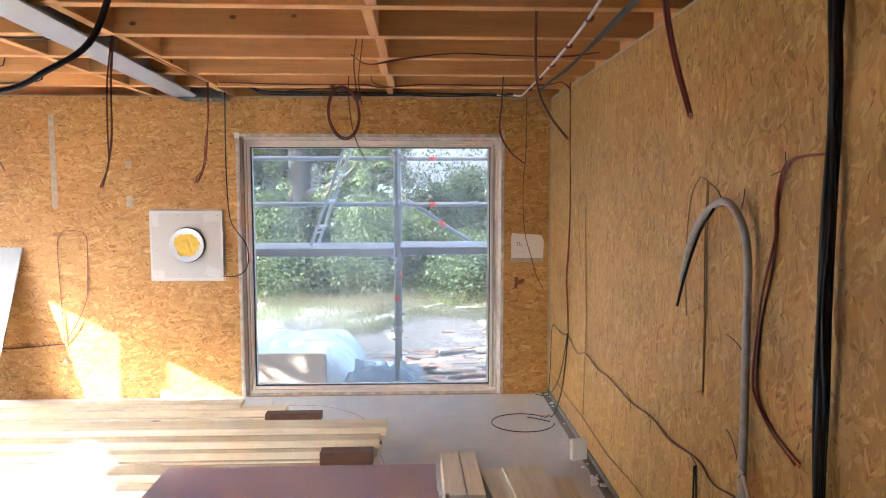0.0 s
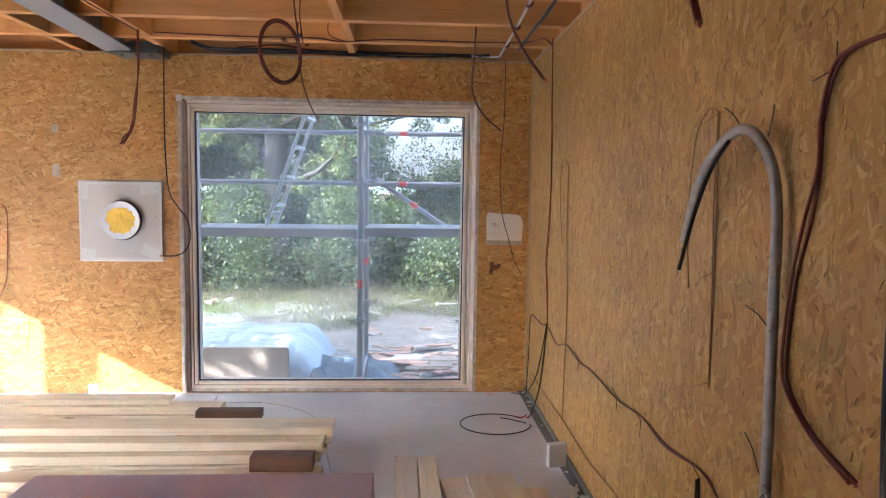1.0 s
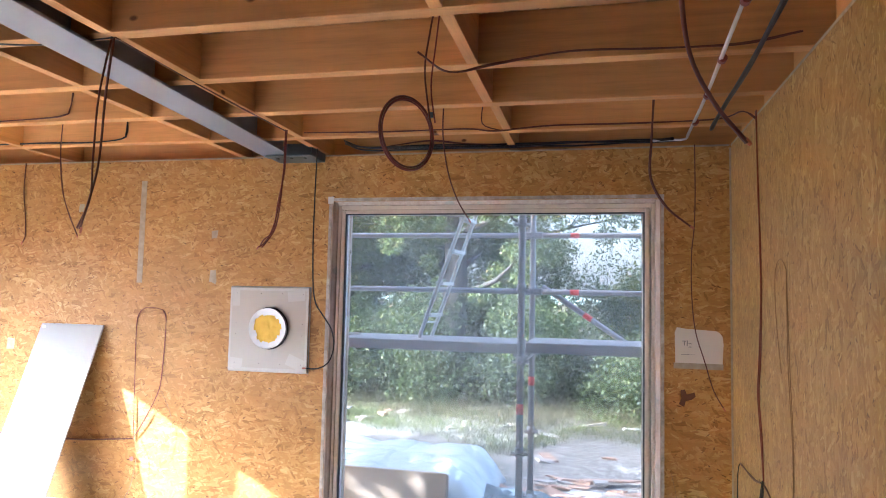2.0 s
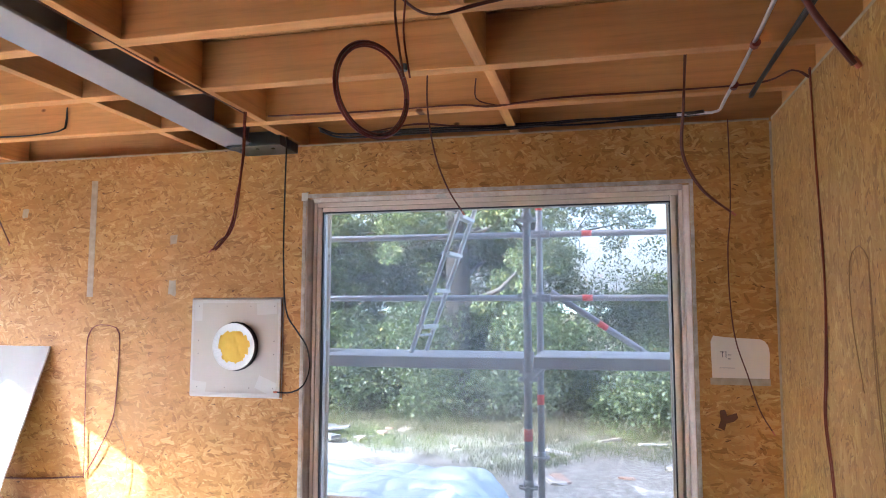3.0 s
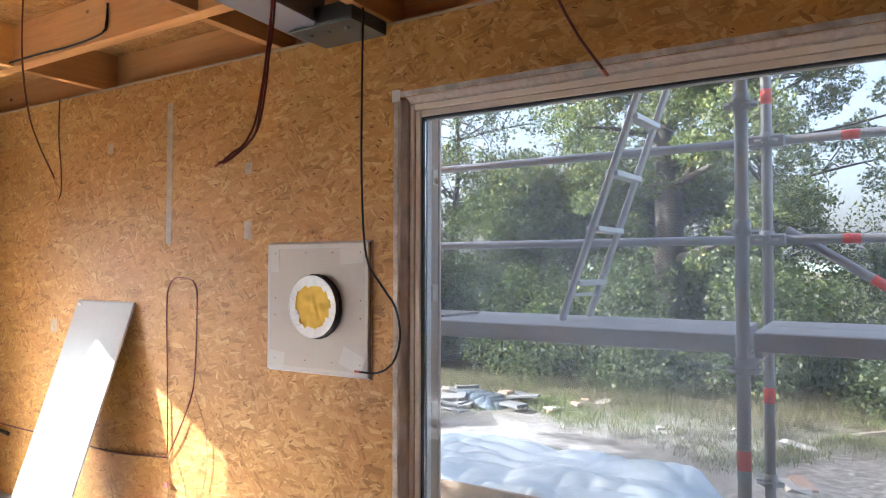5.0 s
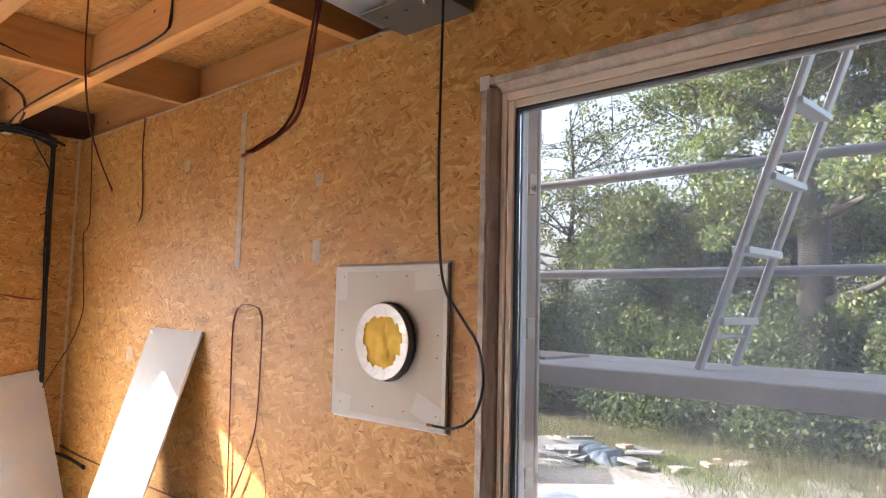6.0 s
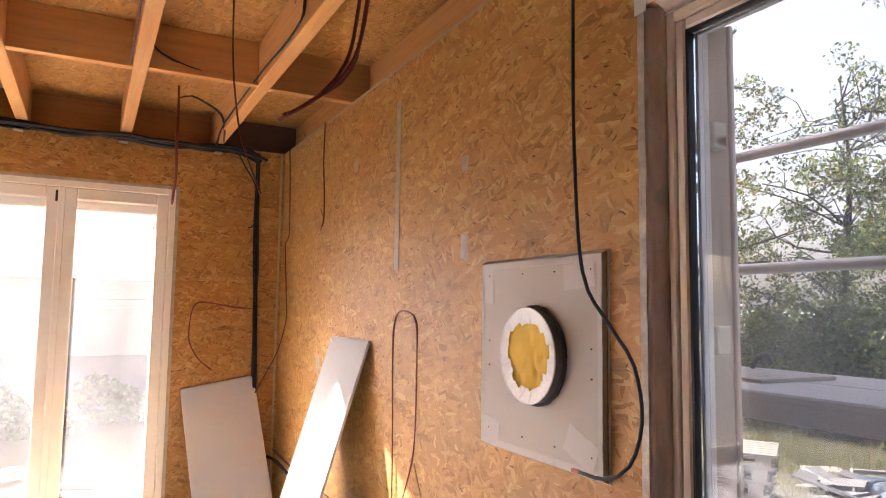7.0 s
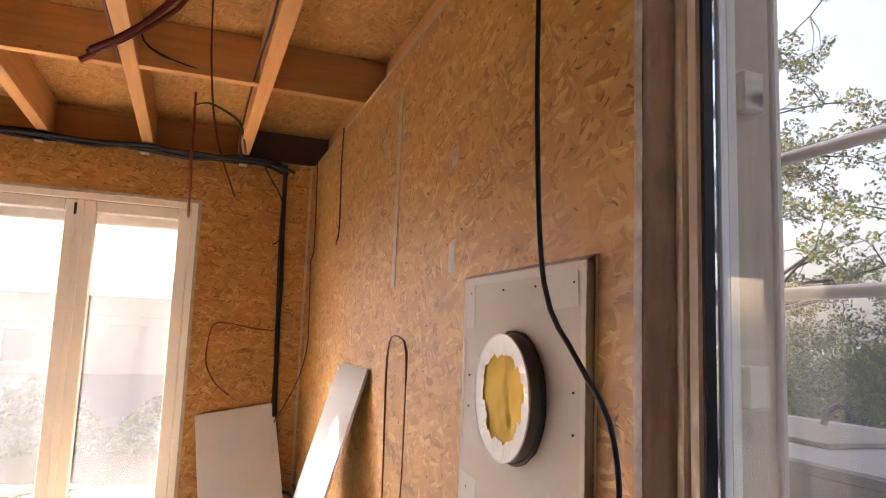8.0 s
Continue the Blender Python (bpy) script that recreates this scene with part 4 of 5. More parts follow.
# level run and drops near the corner
run = [(X, 5.52, 0.66), (X, 5.2, 0.655), (X, 4.97, 0.675), (X - 0.004, 4.7, 0.63), (X, 4.45, 0.68), (X, 4.16, 0.655), (X, 3.9, 0.67), (X - 0.004, 3.5, 0.655), (X, 3.2, 0.675), (X, 2.95, 0.66), (X, 2.66, 0.685), (X - 0.01, 2.5, 0.66), (X - 0.01, 2.3, 0.69), (X - 0.01, 2.0, 0.67)]
cable(run, 0.006, BR, "dark cable stapled level along the side wall", strands=2, gap=0.006)
for yy in (4.97, 4.16, 3.5, 3.2, 2.66):
    cable([(X, yy, 0.665), (X - 0.012, yy + 0.04, 0.70)], 0.0022, "black", "tie tail on the level cable")
    cable([(X, yy, 0.665), (X - 0.012, yy - 0.03, 0.61)], 0.0022, "black", "tie tail on the level cable")
cable([(X - 0.006, 2.655, 0.67), (X - 0.01, 2.66, 0.5), (X - 0.01, 2.66, 0.2), (X - 0.02, 2.66, 0.01)], 0.007, "black", "dark cables dropped to the floor", strands=2, gap=0.012)
cable([(X, 5.05, 2.54), (X, 5.03, 2.1), (X, 5.02, 1.9), (X, 5.0, 1.6), (X - 0.004, 5.02, 1.3), (X - 0.006, 5.05, 1.1), (X - 0.006, 5.0, 0.9), (X - 0.004, 4.97, 0.68)], 0.006, RD, "red brown cable stapled down the side wall", strands=2, gap=0.006)
cable([(X - 0.004, 4.98, 0.70), (X - 0.02, 5.02, 0.52), (X - 0.04, 5.12, 0.30), (X - 0.07, 5.35, 0.12), (X - 0.12, 5.62, 0.04)], 0.006, "black", "dark cable drooping to the corner floor", end=True)
cable([(X - 0.004, 4.96, 0.70), (X - 0.03, 4.92, 0.5), (X - 0.05, 4.94, 0.28), (X - 0.07, 5.08, 0.06), (X - 0.09, 5.14, 0.012)], 0.006, "black", "dark cable drooping to the floor", strands=2, gap=0.006)
cable([(X, 5.52, 0.66), (X - 0.005, 5.56, 0.6), (X - 0.01, 5.57, 0.3), (X - 0.02, 5.58, 0.02)], 0.005, "black", "dark cable dropped in the corner")
cable([(X, 4.52, 1.70), (X, 4.50, 1.3), (X, 4.46, 0.93), (X, 4.48, 0.5), (X, 4.49, 0.22)], 0.003, "thinwire", "thin pale brown wire down the side wall", strands=2, gap=0.004)
cable([(X, 4.52, 1.70), (X - 0.005, 4.58, 1.75), (X - 0.005, 4.68, 1.70), (X, 4.70, 1.5), (X, 4.62, 1.25)], 0.003, "thinwire", "thin pale brown wire on the side wall")
cable([(X, 5.5, 0.23), (X, 5.0, 0.215), (X, 4.49, 0.22), (X, 3.92, 0.21), (X, 3.4, 0.24), (X, 2.9, 0.22)], 0.004, "thinwire", "thin brown cable low along the side wall", strands=2, gap=0.005)

# cable ring on the floor
pts = [(1.17, 5.20, 0.012)] + [(0.93 + 0.235 * math.cos(a), 5.03 + 0.20 * math.sin(a), 0.008) for a in [0.6 + 5.6 * j / 18 for j in range(19)]] + [(1.05, 5.10, 0.012), (0.98, 5.14, 0.012)]
cable(pts, 0.0065, "black", "loose ring of black cable lying on the floor")

# ---- boarded wall outlet with duct ----
px0, px1, pz0, pz1, PF = -2.076, -1.480, 1.012, 1.590, W - 0.020
pl = group_of("wall_panel", -1.78, W - 0.007, pz0, "square plasterboard panel round a taped duct end", "panel")
put_under(part("board", box((px0, PF, pz0), (px1, PF + 0.0125, pz1), 0.0015), "plasterboard"), pl)
put_under(part("board", box((px0 + 0.002, PF + 0.0129, pz0 + 0.003), (px1 - 0.003, W - 0.001, pz1 - 0.002), 0.0015), "plasterboard", None, "second board layer behind"), pl)
for lo, hi in (((px0, pz1 - 0.020), (px1, pz1)), ((px0, pz0), (px1, pz0 + 0.018)), ((px0, pz0 + 0.018), (px0 + 0.014, pz1 - 0.020)), ((px1 - 0.016, pz0 + 0.018), (px1, pz1 - 0.020))):
    put_under(part("tape_edge", ragged(box((lo[0], PF - 0.0010, lo[1]), (hi[0], PF - 0.0002, hi[1])), 0.0012, int(lo[0] * 900)), "papertape", None, "pale tape along the panel edge"), pl)
# tape folded from the board's face back to the wall, slanting out along the top
for a_, b_, c_, d_ in (((px0, pz1), (px1, pz1), (px1 + 0.008, pz1 + 0.012), (px0 - 0.006, pz1 + 0.010)), ((px0 - 0.006, pz0 - 0.012), (px1 + 0.008, pz0 - 0.010), (px1, pz0), (px0, pz0)), ((px0 - 0.006, pz0 - 0.012), (px0, pz0), (px0, pz1), (px0 - 0.006, pz1 + 0.010))):
    bm = bmesh.new()
    near_ = {(px0, pz1), (px1, pz1), (px1, pz0), (px0, pz0)}
    bm.faces.new([bm.verts.new((q_[0], PF - 0.0006 if q_ in near_ else W - 0.0012, q_[1])) for q_ in (a_, b_, c_, d_)])
    e_ = bmesh.ops.extrude_face_region(bm, geom=list(bm.faces))
    bmesh.ops.translate(bm, vec=(0, -0.0008, 0), verts=[v for v in e_["geom"] if isinstance(v, bmesh.types.BMVert)])
    bmesh.ops.recalc_face_normals(bm, faces=bm.faces)
    put_under(part("tape_fold", bm, "papertape", None, "pale tape folded over the panel edge"), pl)
put_under(part("tape_fold", ragged(box((px1 + 0.002, W - 0.0020, pz0 - 0.012), (px1 + 0.009, W - 0.0009, pz1 + 0.012)), 0.001, 5), "papertape", None, "pale tape on the wall beside the panel"), pl)
for x, z, w, h, a in ((px0 + 0.045, pz1 - 0.075, 0.055, 0.11, 0), (px1 - 0.09, pz1 - 0.055, 0.13, 0.07, -4), (px0 + 0.06, pz0 + 0.05, 0.10, 0.065, 6), (px1 - 0.085, pz0 + 0.065, 0.13, 0.08, 22)):
    o = part("tape_piece", box((-w / 2, -0.0003, -h / 2), (w / 2, 0.0003, h / 2)), "papertape", None, "torn pale tape piece")
    o.matrix_world = pose(x, PF - 0.0016, z, 0, a, 0)
    put_under(o, pl)
for x in (px0 + 0.05, (px0 + px1) / 2 - 0.06, (px0 + px1) / 2 + 0.1, px1 - 0.04):
    for z in (pz0 + 0.05, pz0 + 0.25, pz1 - 0.25, pz1 - 0.04):
        if abs(x + 1.78) > 0.18 or abs(z - 1.30) > 0.2:
            put_under(part("screw", disc((x, PF - 0.0016, z), (0, 1, 0), 0.0026, 0.003, 8), "ductdark"), pl)
duct = group_of("duct", -1.755, W - 0.05, 1.302, "round metal duct end packed with yellow wool", "duct")
cx, cz, yo, N = -1.768, 1.308, W - 0.054, 96


def around(r, y, j, n):
    return Vector((cx + r * math.cos(2 * math.pi * j / n), y, cz + r * math.sin(2 * math.pi * j / n)))


def lathe(prof, n=96):
    bm = bmesh.new()
    rs = [[bm.verts.new(around(r, y, j, n)) for j in range(n)] for r, y in prof]
    for a, b in zip(rs, rs[1:]):
        for j in range(n):
            bm.faces.new((a[j], b[j], b[(j + 1) % n], a[(j + 1) % n]))
    return bm


put_under(part("collar", lathe([(0.1385, PF - 0.002), (0.1385, yo + 0.004), (0.1395, yo + 0.001), (0.1370, yo - 0.001), (0.1340, yo + 0.002), (0.1340, yo + 0.014)]), "ductmetal", None, "dull metal collar", smooth=True), duct)
seal = [around(0.1410 + 0.003 * noise.noise((j * 0.35, 0, 7)), PF - 0.004, j, N) for j in range(N)]
put_under(part("seal_ring", tube(seal + seal[:1], 0.0062, 7), "ductdark", None, "dark sealing bead round the duct", smooth=True), duct)
rim = [around(0.1378, yo - 0.0015, j, N) for j in range(N + 1)]
put_under(part("rim", tube(rim, 0.0026, 6), "silvertape", None, "bright crimped metal rim", smooth=True), duct)
# torn tape: short flaps of differing reach leave a jagged mouth
rng = random.Random(11)
bm = bmesh.new()
flaps, j = [], 0
while j < N:
    w = min(N - j, rng.randint(3, 8))
    r0, r1 = rng.uniform(0.086, 0.112), rng.uniform(0.086, 0.112)
    flaps += [r0 + (r1 - r0) * q_ / max(1, w - 1) for q_ in range(w)]
    j += w
outer = [bm.verts.new(around(0.1365, yo - 0.0022, j, N)) for j in range(N)]
mids = [bm.verts.new(around(0.122, yo - 0.0005 + rng.uniform(-0.0012, 0.0012), j, N)) for j in range(N)]
inner = [bm.verts.new(around(flaps[j], yo + 0.0015 + rng.uniform(-0.0015, 0.0015), j, N)) for j in range(N)]
for a, b in ((outer, mids), (mids, inner)):
    for j in range(N):
        bm.faces.new((a[j], b[j], b[(j + 1) % N], a[(j + 1) % N]))
put_under(part("tape_ring", bm, "silvertape", None, "torn silver tape ring"), duct)
# wool: a soft bulge with a pinched fold
bm = bmesh.new()


def bulge(r, j):
    x, z = r * math.cos(2 * math.pi * j / 60), r * math.sin(2 * math.pi * j / 60)
    fold = 0.006 * math.exp(-((x - 0.025 + 0.3 * z) / 0.010) ** 2 - (z / 0.06) ** 2)
    return yo + 0.007 - 0.004 * (1 - (r / 0.125) ** 2) + 0.005 * noise.noise((x * 26, z * 26, 2.0)) + 0.003 * noise.noise((x * 60, z * 18, 5.0)) + fold


rows_ = []
for i in range(1, 14):
    rr = 0.125 * i / 13
    rows_.append([])
    for j in range(60):
        p = around(rr, 0, j, 60)
        rows_[-1].append(bm.verts.new((p.x, bulge(rr, j), p.z)))
for a, b in zip(rows_, rows_[1:]):
    for j in range(60):
        bm.faces.new((a[j], a[(j + 1) % 60], b[(j + 1) % 60], b[j]))
hub = bm.verts.new((cx, bulge(0, 0), cz))
for j in range(60):
    bm.faces.new((hub, rows_[0][j], rows_[0][(j + 1) % 60]))
bmesh.ops.recalc_face_normals(bm, faces=bm.faces)
put_under(part("wool", bm, "foam", None, "yellow mineral wool filling", smooth=True), duct)

# paper note and stain beside the window
note = group_of("paper_note", 1.07, W, 1.17, "paper note taped to the strand board beside the window", "note")
bm = bmesh.new()
pts = [(0.935, 1.17), (1.205, 1.165), (1.212, 1.30)] + [(1.155 + 0.055 * math.cos(a), 1.33 + 0.055 * math.sin(a)) for a in (0.1, 0.5, 0.9, 1.3)] + [(1.00, 1.392), (0.945, 1.40), (0.932, 1.37)]
bm.faces.new([bm.verts.new((x, W - 0.003, z)) for x, z in pts][::-1])
r = bmesh.ops.extrude_face_region(bm, geom=list(bm.faces))
for v in r["geom"]:
    if isinstance(v, bmesh.types.BMVert):
        v.co.y += 0.002
put_under(part("sheet", bm, "paper"), note)
for x0, z0, w, h in ((0.975, 1.315, 0.022, 0.004), (0.985, 1.290, 0.004, 0.03), (1.002, 1.288, 0.004, 0.034), (1.012, 1.30, 0.018, 0.004), (1.012, 1.28, 0.016, 0.004), (0.97, 1.235, 0.075, 0.002)):
    put_under(part("pen_mark", box((x0, W - 0.0042, z0), (x0 + w, W - 0.0031, z0 + h)), "ink", None, "dark pen stroke"), note)
put_under(part("tape_piece", box((0.925, W - 0.0046, 1.150), (1.21, W - 0.0032, 1.185)), "masking", None, "clear pale tape"), note)
bm = bmesh.new()
pts = [(0.955, 0.935), (0.985, 0.92), (0.995, 0.955), (1.03, 0.965), (1.052, 0.985), (1.045, 1.01), (1.0, 0.995), (0.99, 1.025), (0.965, 1.02), (0.968, 0.97)]
bm.faces.new([bm.verts.new((x, W - 0.0012, z)) for x, z in pts][::-1])
tagged(part("stain", bm, "stain"), "dark brown adhesive stain on the strand board", "stain", kind="structure")


# ---- leaning plasterboards ----
def sheet(corners, thick, mat, edge_dir, label):
    """A board given by its four corners (two top, two bottom) and its thickness."""
    a, b, c, d = [Vector(p) for p in corners]
    n = (b - a).cross(d - a).normalized() * thick
    if n.dot(Vector(edge_dir)) < 0:
        n = -n
    bm = bmesh.new()
    f = [bm.verts.new(p) for p in (a, b, c, d)]
    k2 = [bm.verts.new(p + n) for p in (a, b, c, d)]
    bm.faces.new(f)
    bm.faces.new(k2[::-1])
    for i in range(4):
        bm.faces.new((f[i], k2[i], k2[(i + 1) % 4], f[(i + 1) % 4]))
    bmesh.ops.recalc_face_normals(bm, faces=bm.faces)
    bmesh.ops.bevel(bm, geom=list(bm.edges), offset=0.0015, segments=1, affect="EDGES")
    ob = tagged(part("plasterboard", bm, mat), label, "plasterboard", "leaning plasterboards")
    rng_ = random.Random(thick + a.x)
    mid_ = (a + b + c + d) / 4 + n / 2
    for p, q in ((a, b), (b, c), (d, a)):
        # bare gypsum along each cut edge, crumbled here and there
        out_ = ((p + q) / 2 + n / 2 - mid_)
        out_ = (out_ - (q - p).normalized() * out_.dot((q - p).normalized())).normalized() * 0.0012
        bm = bmesh.new()
        cuts = 30
        rows = [[bm.verts.new(p.lerp(q, 0.01 + 0.98 * k_ / cuts) + n * f + out_ * rng_.uniform(0.6, 1.5)) for f in (0.18, 0.82)] for k_ in range(cuts + 1)]
        for r0, r1 in zip(rows, rows[1:]):
            bm.faces.new((r0[0], r0[1], r1[1], r1[0]))
        e_ = bmesh.ops.extrude_face_region(bm, geom=list(bm.faces))
        bmesh.ops.translate(bm, vec=-out_ * 1.4, verts=[v for v in e_["geom"] if isinstance(v, bmesh.types.BMVert)])
        bmesh.ops.recalc_face_normals(bm, faces=bm.faces)
        part("core_edge", bm, "core", ob, "bare crumbly gypsum edge")
    return ob


sheet(((L + 0.004, 5.135, 0.895), (L + 0.004, 5.60, 0.97), (L + 0.33, 5.72, 0.0), (L + 0.33, 5.235, 0.0)), 0.0125, "whiteboard", (1, 0, 0), "white plasterboard offcut leaning beside the glazed door")
strip = sheet(((-3.66, W - 0.004, 1.285), (-3.115, W - 0.004, 1.285), (-3.26, 5.42, 0.0), (-3.80, 5.42, 0.0)), 0.0125, "shadedboard", (0, -1, 0), "long white plasterboard strip leaning on the window wall")
tab = part("torn_corner", box((-0.014, -0.001, -0.012), (0.014, 0.001, 0.012)), "core", strip, "torn paper at the board's corner")
tab.matrix_world = pose(-3.632, W - 0.0255, 1.262, 15, 8, 0)

# ---- stack of pink plasterboards on bearers ----
st = group_of("plasterboard_stack", -0.38, 1.75, 0.0, "stack of pink plasterboards on timber bearers", "plasterboard stack")
for i in range(10):
    z = 0.525 - 0.0128 * i
    sx, sy = random.uniform(-0.006, 0.006), random.uniform(-0.008, 0.008)
    bm = box((-0.985 + sx, 0.55 + sy, z - 0.0125), (0.215 + sx, 3.055 + sy, z), 0.0015)
    put_under(part("board", bm, "pink"), st)
for i in range(9):
    z = 0.395 - 0.018 * i
    put_under(part("board", box((-0.97 + random.uniform(0, 0.01), 0.56, z - 0.0176), (0.235 + random.uniform(-0.012, 0.012), 3.05 + random.uniform(-0.01, 0.01), z), 0.002), "pink"), st)
for yb in (0.8, 1.8, 2.8):
    put_under(part("bearer", box((-0.95, yb - 0.05, 0.0), (0.2, yb + 0.05, 0.23), 0.003), "greywood"), st)


# ---- timber pile: long sawn planks on bearers ----
def plank(x0, x1, y, wd, z, th, skew=0.0, mat="plank", label="long pale sawn plank in the timber pile"):
    bm = box((x0, -wd / 2, 0), (x1, wd / 2, th), 0.003)
    o = part("plank", bm, mat)
    o.matrix_world = pose(0, y, z, 0, 0, skew)
    return tagged(o, label, "plank", "timber pile")


for x in (-3.7, -2.4, -1.15):
    tagged(part("bearer", box((x - 0.04, 3.72, 0.0), (x + 0.04, 5.05, 0.06), 0.003), "greywood"), "short timber bearer under the pile", "bearer", "pile bearers")
PILE = [
    # x_end, y, width, z, thickness, skew
    (-0.20, 3.80, 0.10, 0.0605, 0.045, 0.3), (-0.30, 3.93, 0.12, 0.0605, 0.045, 0.0), (-0.10, 4.06, 0.12, 0.0605, 0.045, 0.2),
    (-0.16, 4.19, 0.12, 0.0605, 0.045, -0.2), (-0.35, 4.32, 0.12, 0.0605, 0.045, 0.1), (-0.55, 4.46, 0.12, 0.0605, 0.045, 0.0),
    (-0.42, 4.60, 0.12, 0.0605, 0.045, 0.2), (-0.60, 4.75, 0.14, 0.0605, 0.045, 0.1), (-0.85, 4.92, 0.14, 0.0605, 0.045, -0.3),
    (-0.36, 3.92, 0.14, 0.107, 0.045, 0.2), (-0.18, 4.08, 0.14, 0.107, 0.045, -0.1), (-0.12, 4.24, 0.14, 0.107, 0.045, 0.1),
    (-0.30, 4.40, 0.14, 0.107, 0.045, 0.0), (-0.46, 4.68, 0.12, 0.107, 0.045, 0.2), (-0.75, 4.84, 0.14, 0.107, 0.045, -0.2),
    (-0.14, 4.10, 0.12, 0.153, 0.045, 0.1), (-0.09, 4.25, 0.14, 0.153, 0.045, 0.0), (-0.20, 4.40, 0.12, 0.153, 0.045, 0.2),
    (-0.62, 4.72, 0.14, 0.153, 0.045, -0.1), (-0.10, 4.18, 0.16, 0.199, 0.045, 0.0), (-0.07, 4.34, 0.12, 0.199, 0.045, 0.1),
    (-0.78, 4.74, 0.12, 0.199, 0.045, 0.0), (-0.06, 4.28, 0.16, 0.245, 0.04, -0.1), (-1.1, 4.80, 0.12, 0.245, 0.03, 0.5),
]
for i, (x1, y, wd, z, th, sk) in enumerate(PILE):
    plank(x1 - 4.05 + 0.2 * math.sin(i * 2.1), x1, y, wd, z, th, sk)
plank(-0.44, -0.13, 3.985, 0.10, 0.153, 0.075, 0, "darkwood", "short dark brown treated timber block on the pile")
plank(-0.9, -0.52, 4.62, 0.08, 0.199, 0.05, 0, "darkwood", "short dark brown treated timber block on the pile")

# ---- offcuts on the floor ----


def offcut(name, x0, x1, y0, y1, z0, z1, mat, label, rz=0.0):
    bm = box((-(x1 - x0) / 2, -(y1 - y0) / 2, 0), ((x1 - x0) / 2, (y1 - y0) / 2, z1 - z0), 0.003)
    o = part(name, bm, mat)
    o.matrix_world = pose((x0 + x1) / 2, (y0 + y1) / 2, z0, 0, 0, rz)
    return tagged(o, label, "offcut", "floor offcuts")


offcut("board_offcut", 0.28, 0.395, 3.60, 4.22, 0.0, 0.12, "offcut", "pale timber offcut on the floor", 1)
offcut("board_offcut", 0.40, 0.50, 3.60, 4.22, 0.0, 0.118, "offcut", "pale timber offcut on the floor", 1)
offcut("board_offcut", 0.54, 0.72, 3.30, 3.98, 0.0, 0.10, "offcut", "wide pale timber offcut on the floor", 6)
offcut("board_offcut", 0.66, 0.90, 3.30, 3.97, 0.101, 0.122, "offcut", "thin board lying across the offcuts", 4)
offcut("board_offcut", 0.74, 1.02, 3.28, 3.86, 0.0, 0.10, "offcut", "wide pale timber offcut on the floor", -2)
offcut("foam_offcut", 1.13, 1.235, 4.29, 4.33, 0.015, 0.15, "whiteboard", "small white plaster offcut at the wall foot", 12)
offcut("foam_offcut", -1.965, -1.90, 5.55, 5.60, 0.0, 0.12, "spacer", "small pale upright block on the floor by the wall", 25)
tagged(part("mark", box((0.95, 5.70, 0.0005), (1.0, 5.712, 0.002)), "red"), "pink spray mark on the screed", "mark", "spray marks", "structure")
o = part("mark", box((-0.08, -0.006, 0.0005), (0.08, 0.006, 0.002)), "red")
o.matrix_world = pose(1.12, 5.2, 0, 0, 0, -12)
tagged(o, "pink spray mark on the screed", "mark", "spray marks", "structure")
cable([(-1.3, 5.45, 0.008), (-0.7, 5.5, 0.006), (-0.3, 5.2, 0.006), (-0.17, 4.7, 0.006), (-0.08, 4.3, 0.006)], 0.003, "thinwire", "thin line snapped across the screed")

rng = random.Random(17)
for i in range(22):
    x, y = rng.uniform(-3.0, -0.9), rng.uniform(5.32, 5.72)
    w, d = rng.uniform(0.03, 0.16), rng.uniform(0.015, 0.05)
    o = part("scrap", box((-w / 2, -d / 2, 0), (w / 2, d / 2, rng.uniform(0.004, 0.016)), 0.001), rng.choice(("whiteboard", "offcut", "offcut", "core")))
    o.matrix_world = pose(x, y, 0.0, 0, 0, rng.uniform(-40, 40))
    tagged(o, "small scrap of board on the floor by the wall", "scrap", "floor scraps")
for x0, x1, y0, y1, rz in ((-1.45, -1.05, 5.38, 5.62, 8), (-1.9, -1.5, 5.30, 5.45, -6)):
    offcut("thin_sheet", x0, x1, y0, y1, 0.0, 0.012, "whiteboard", "thin white board offcut flat on the floor", rz)

# ---- outside: ground, scaffold, tarp, trees ----
GZ = -0.64
bm = bmesh.new()
xs = [-600, -200, -80, -40] + [-30 + 1.5 * i for i in range(41)] + [45, 90, 250, 600]
ys = [-400, -100, -30] + [-12 + 1.5 * i for i in range(37)] + [60, 90, 160, 300, 600]


def height(x, y):
    h = GZ + 0.05 * noise.noise((x * 0.5, y * 0.5, 0)) + 0.02 * noise.noise((x * 2, y * 2, 3))
    h += 0.10 * min(1.0, max(0.0, (y - 9) / 4))
    return h - 0.012 * max(0.0, abs(y - 5) - 18) * (abs(y) < 200)


grid = [[bm.verts.new((x, y, height(x, y))) for x in xs] for y in ys]
for a, b in zip(grid, grid[1:]):
    for i in range(len(xs) - 1):
        bm.faces.new((a[i], a[i + 1], b[i + 1], b[i]))
tagged(part("ground", bm, "ground", smooth=True), "gravel yard running into dry grass", "ground", kind="structure")


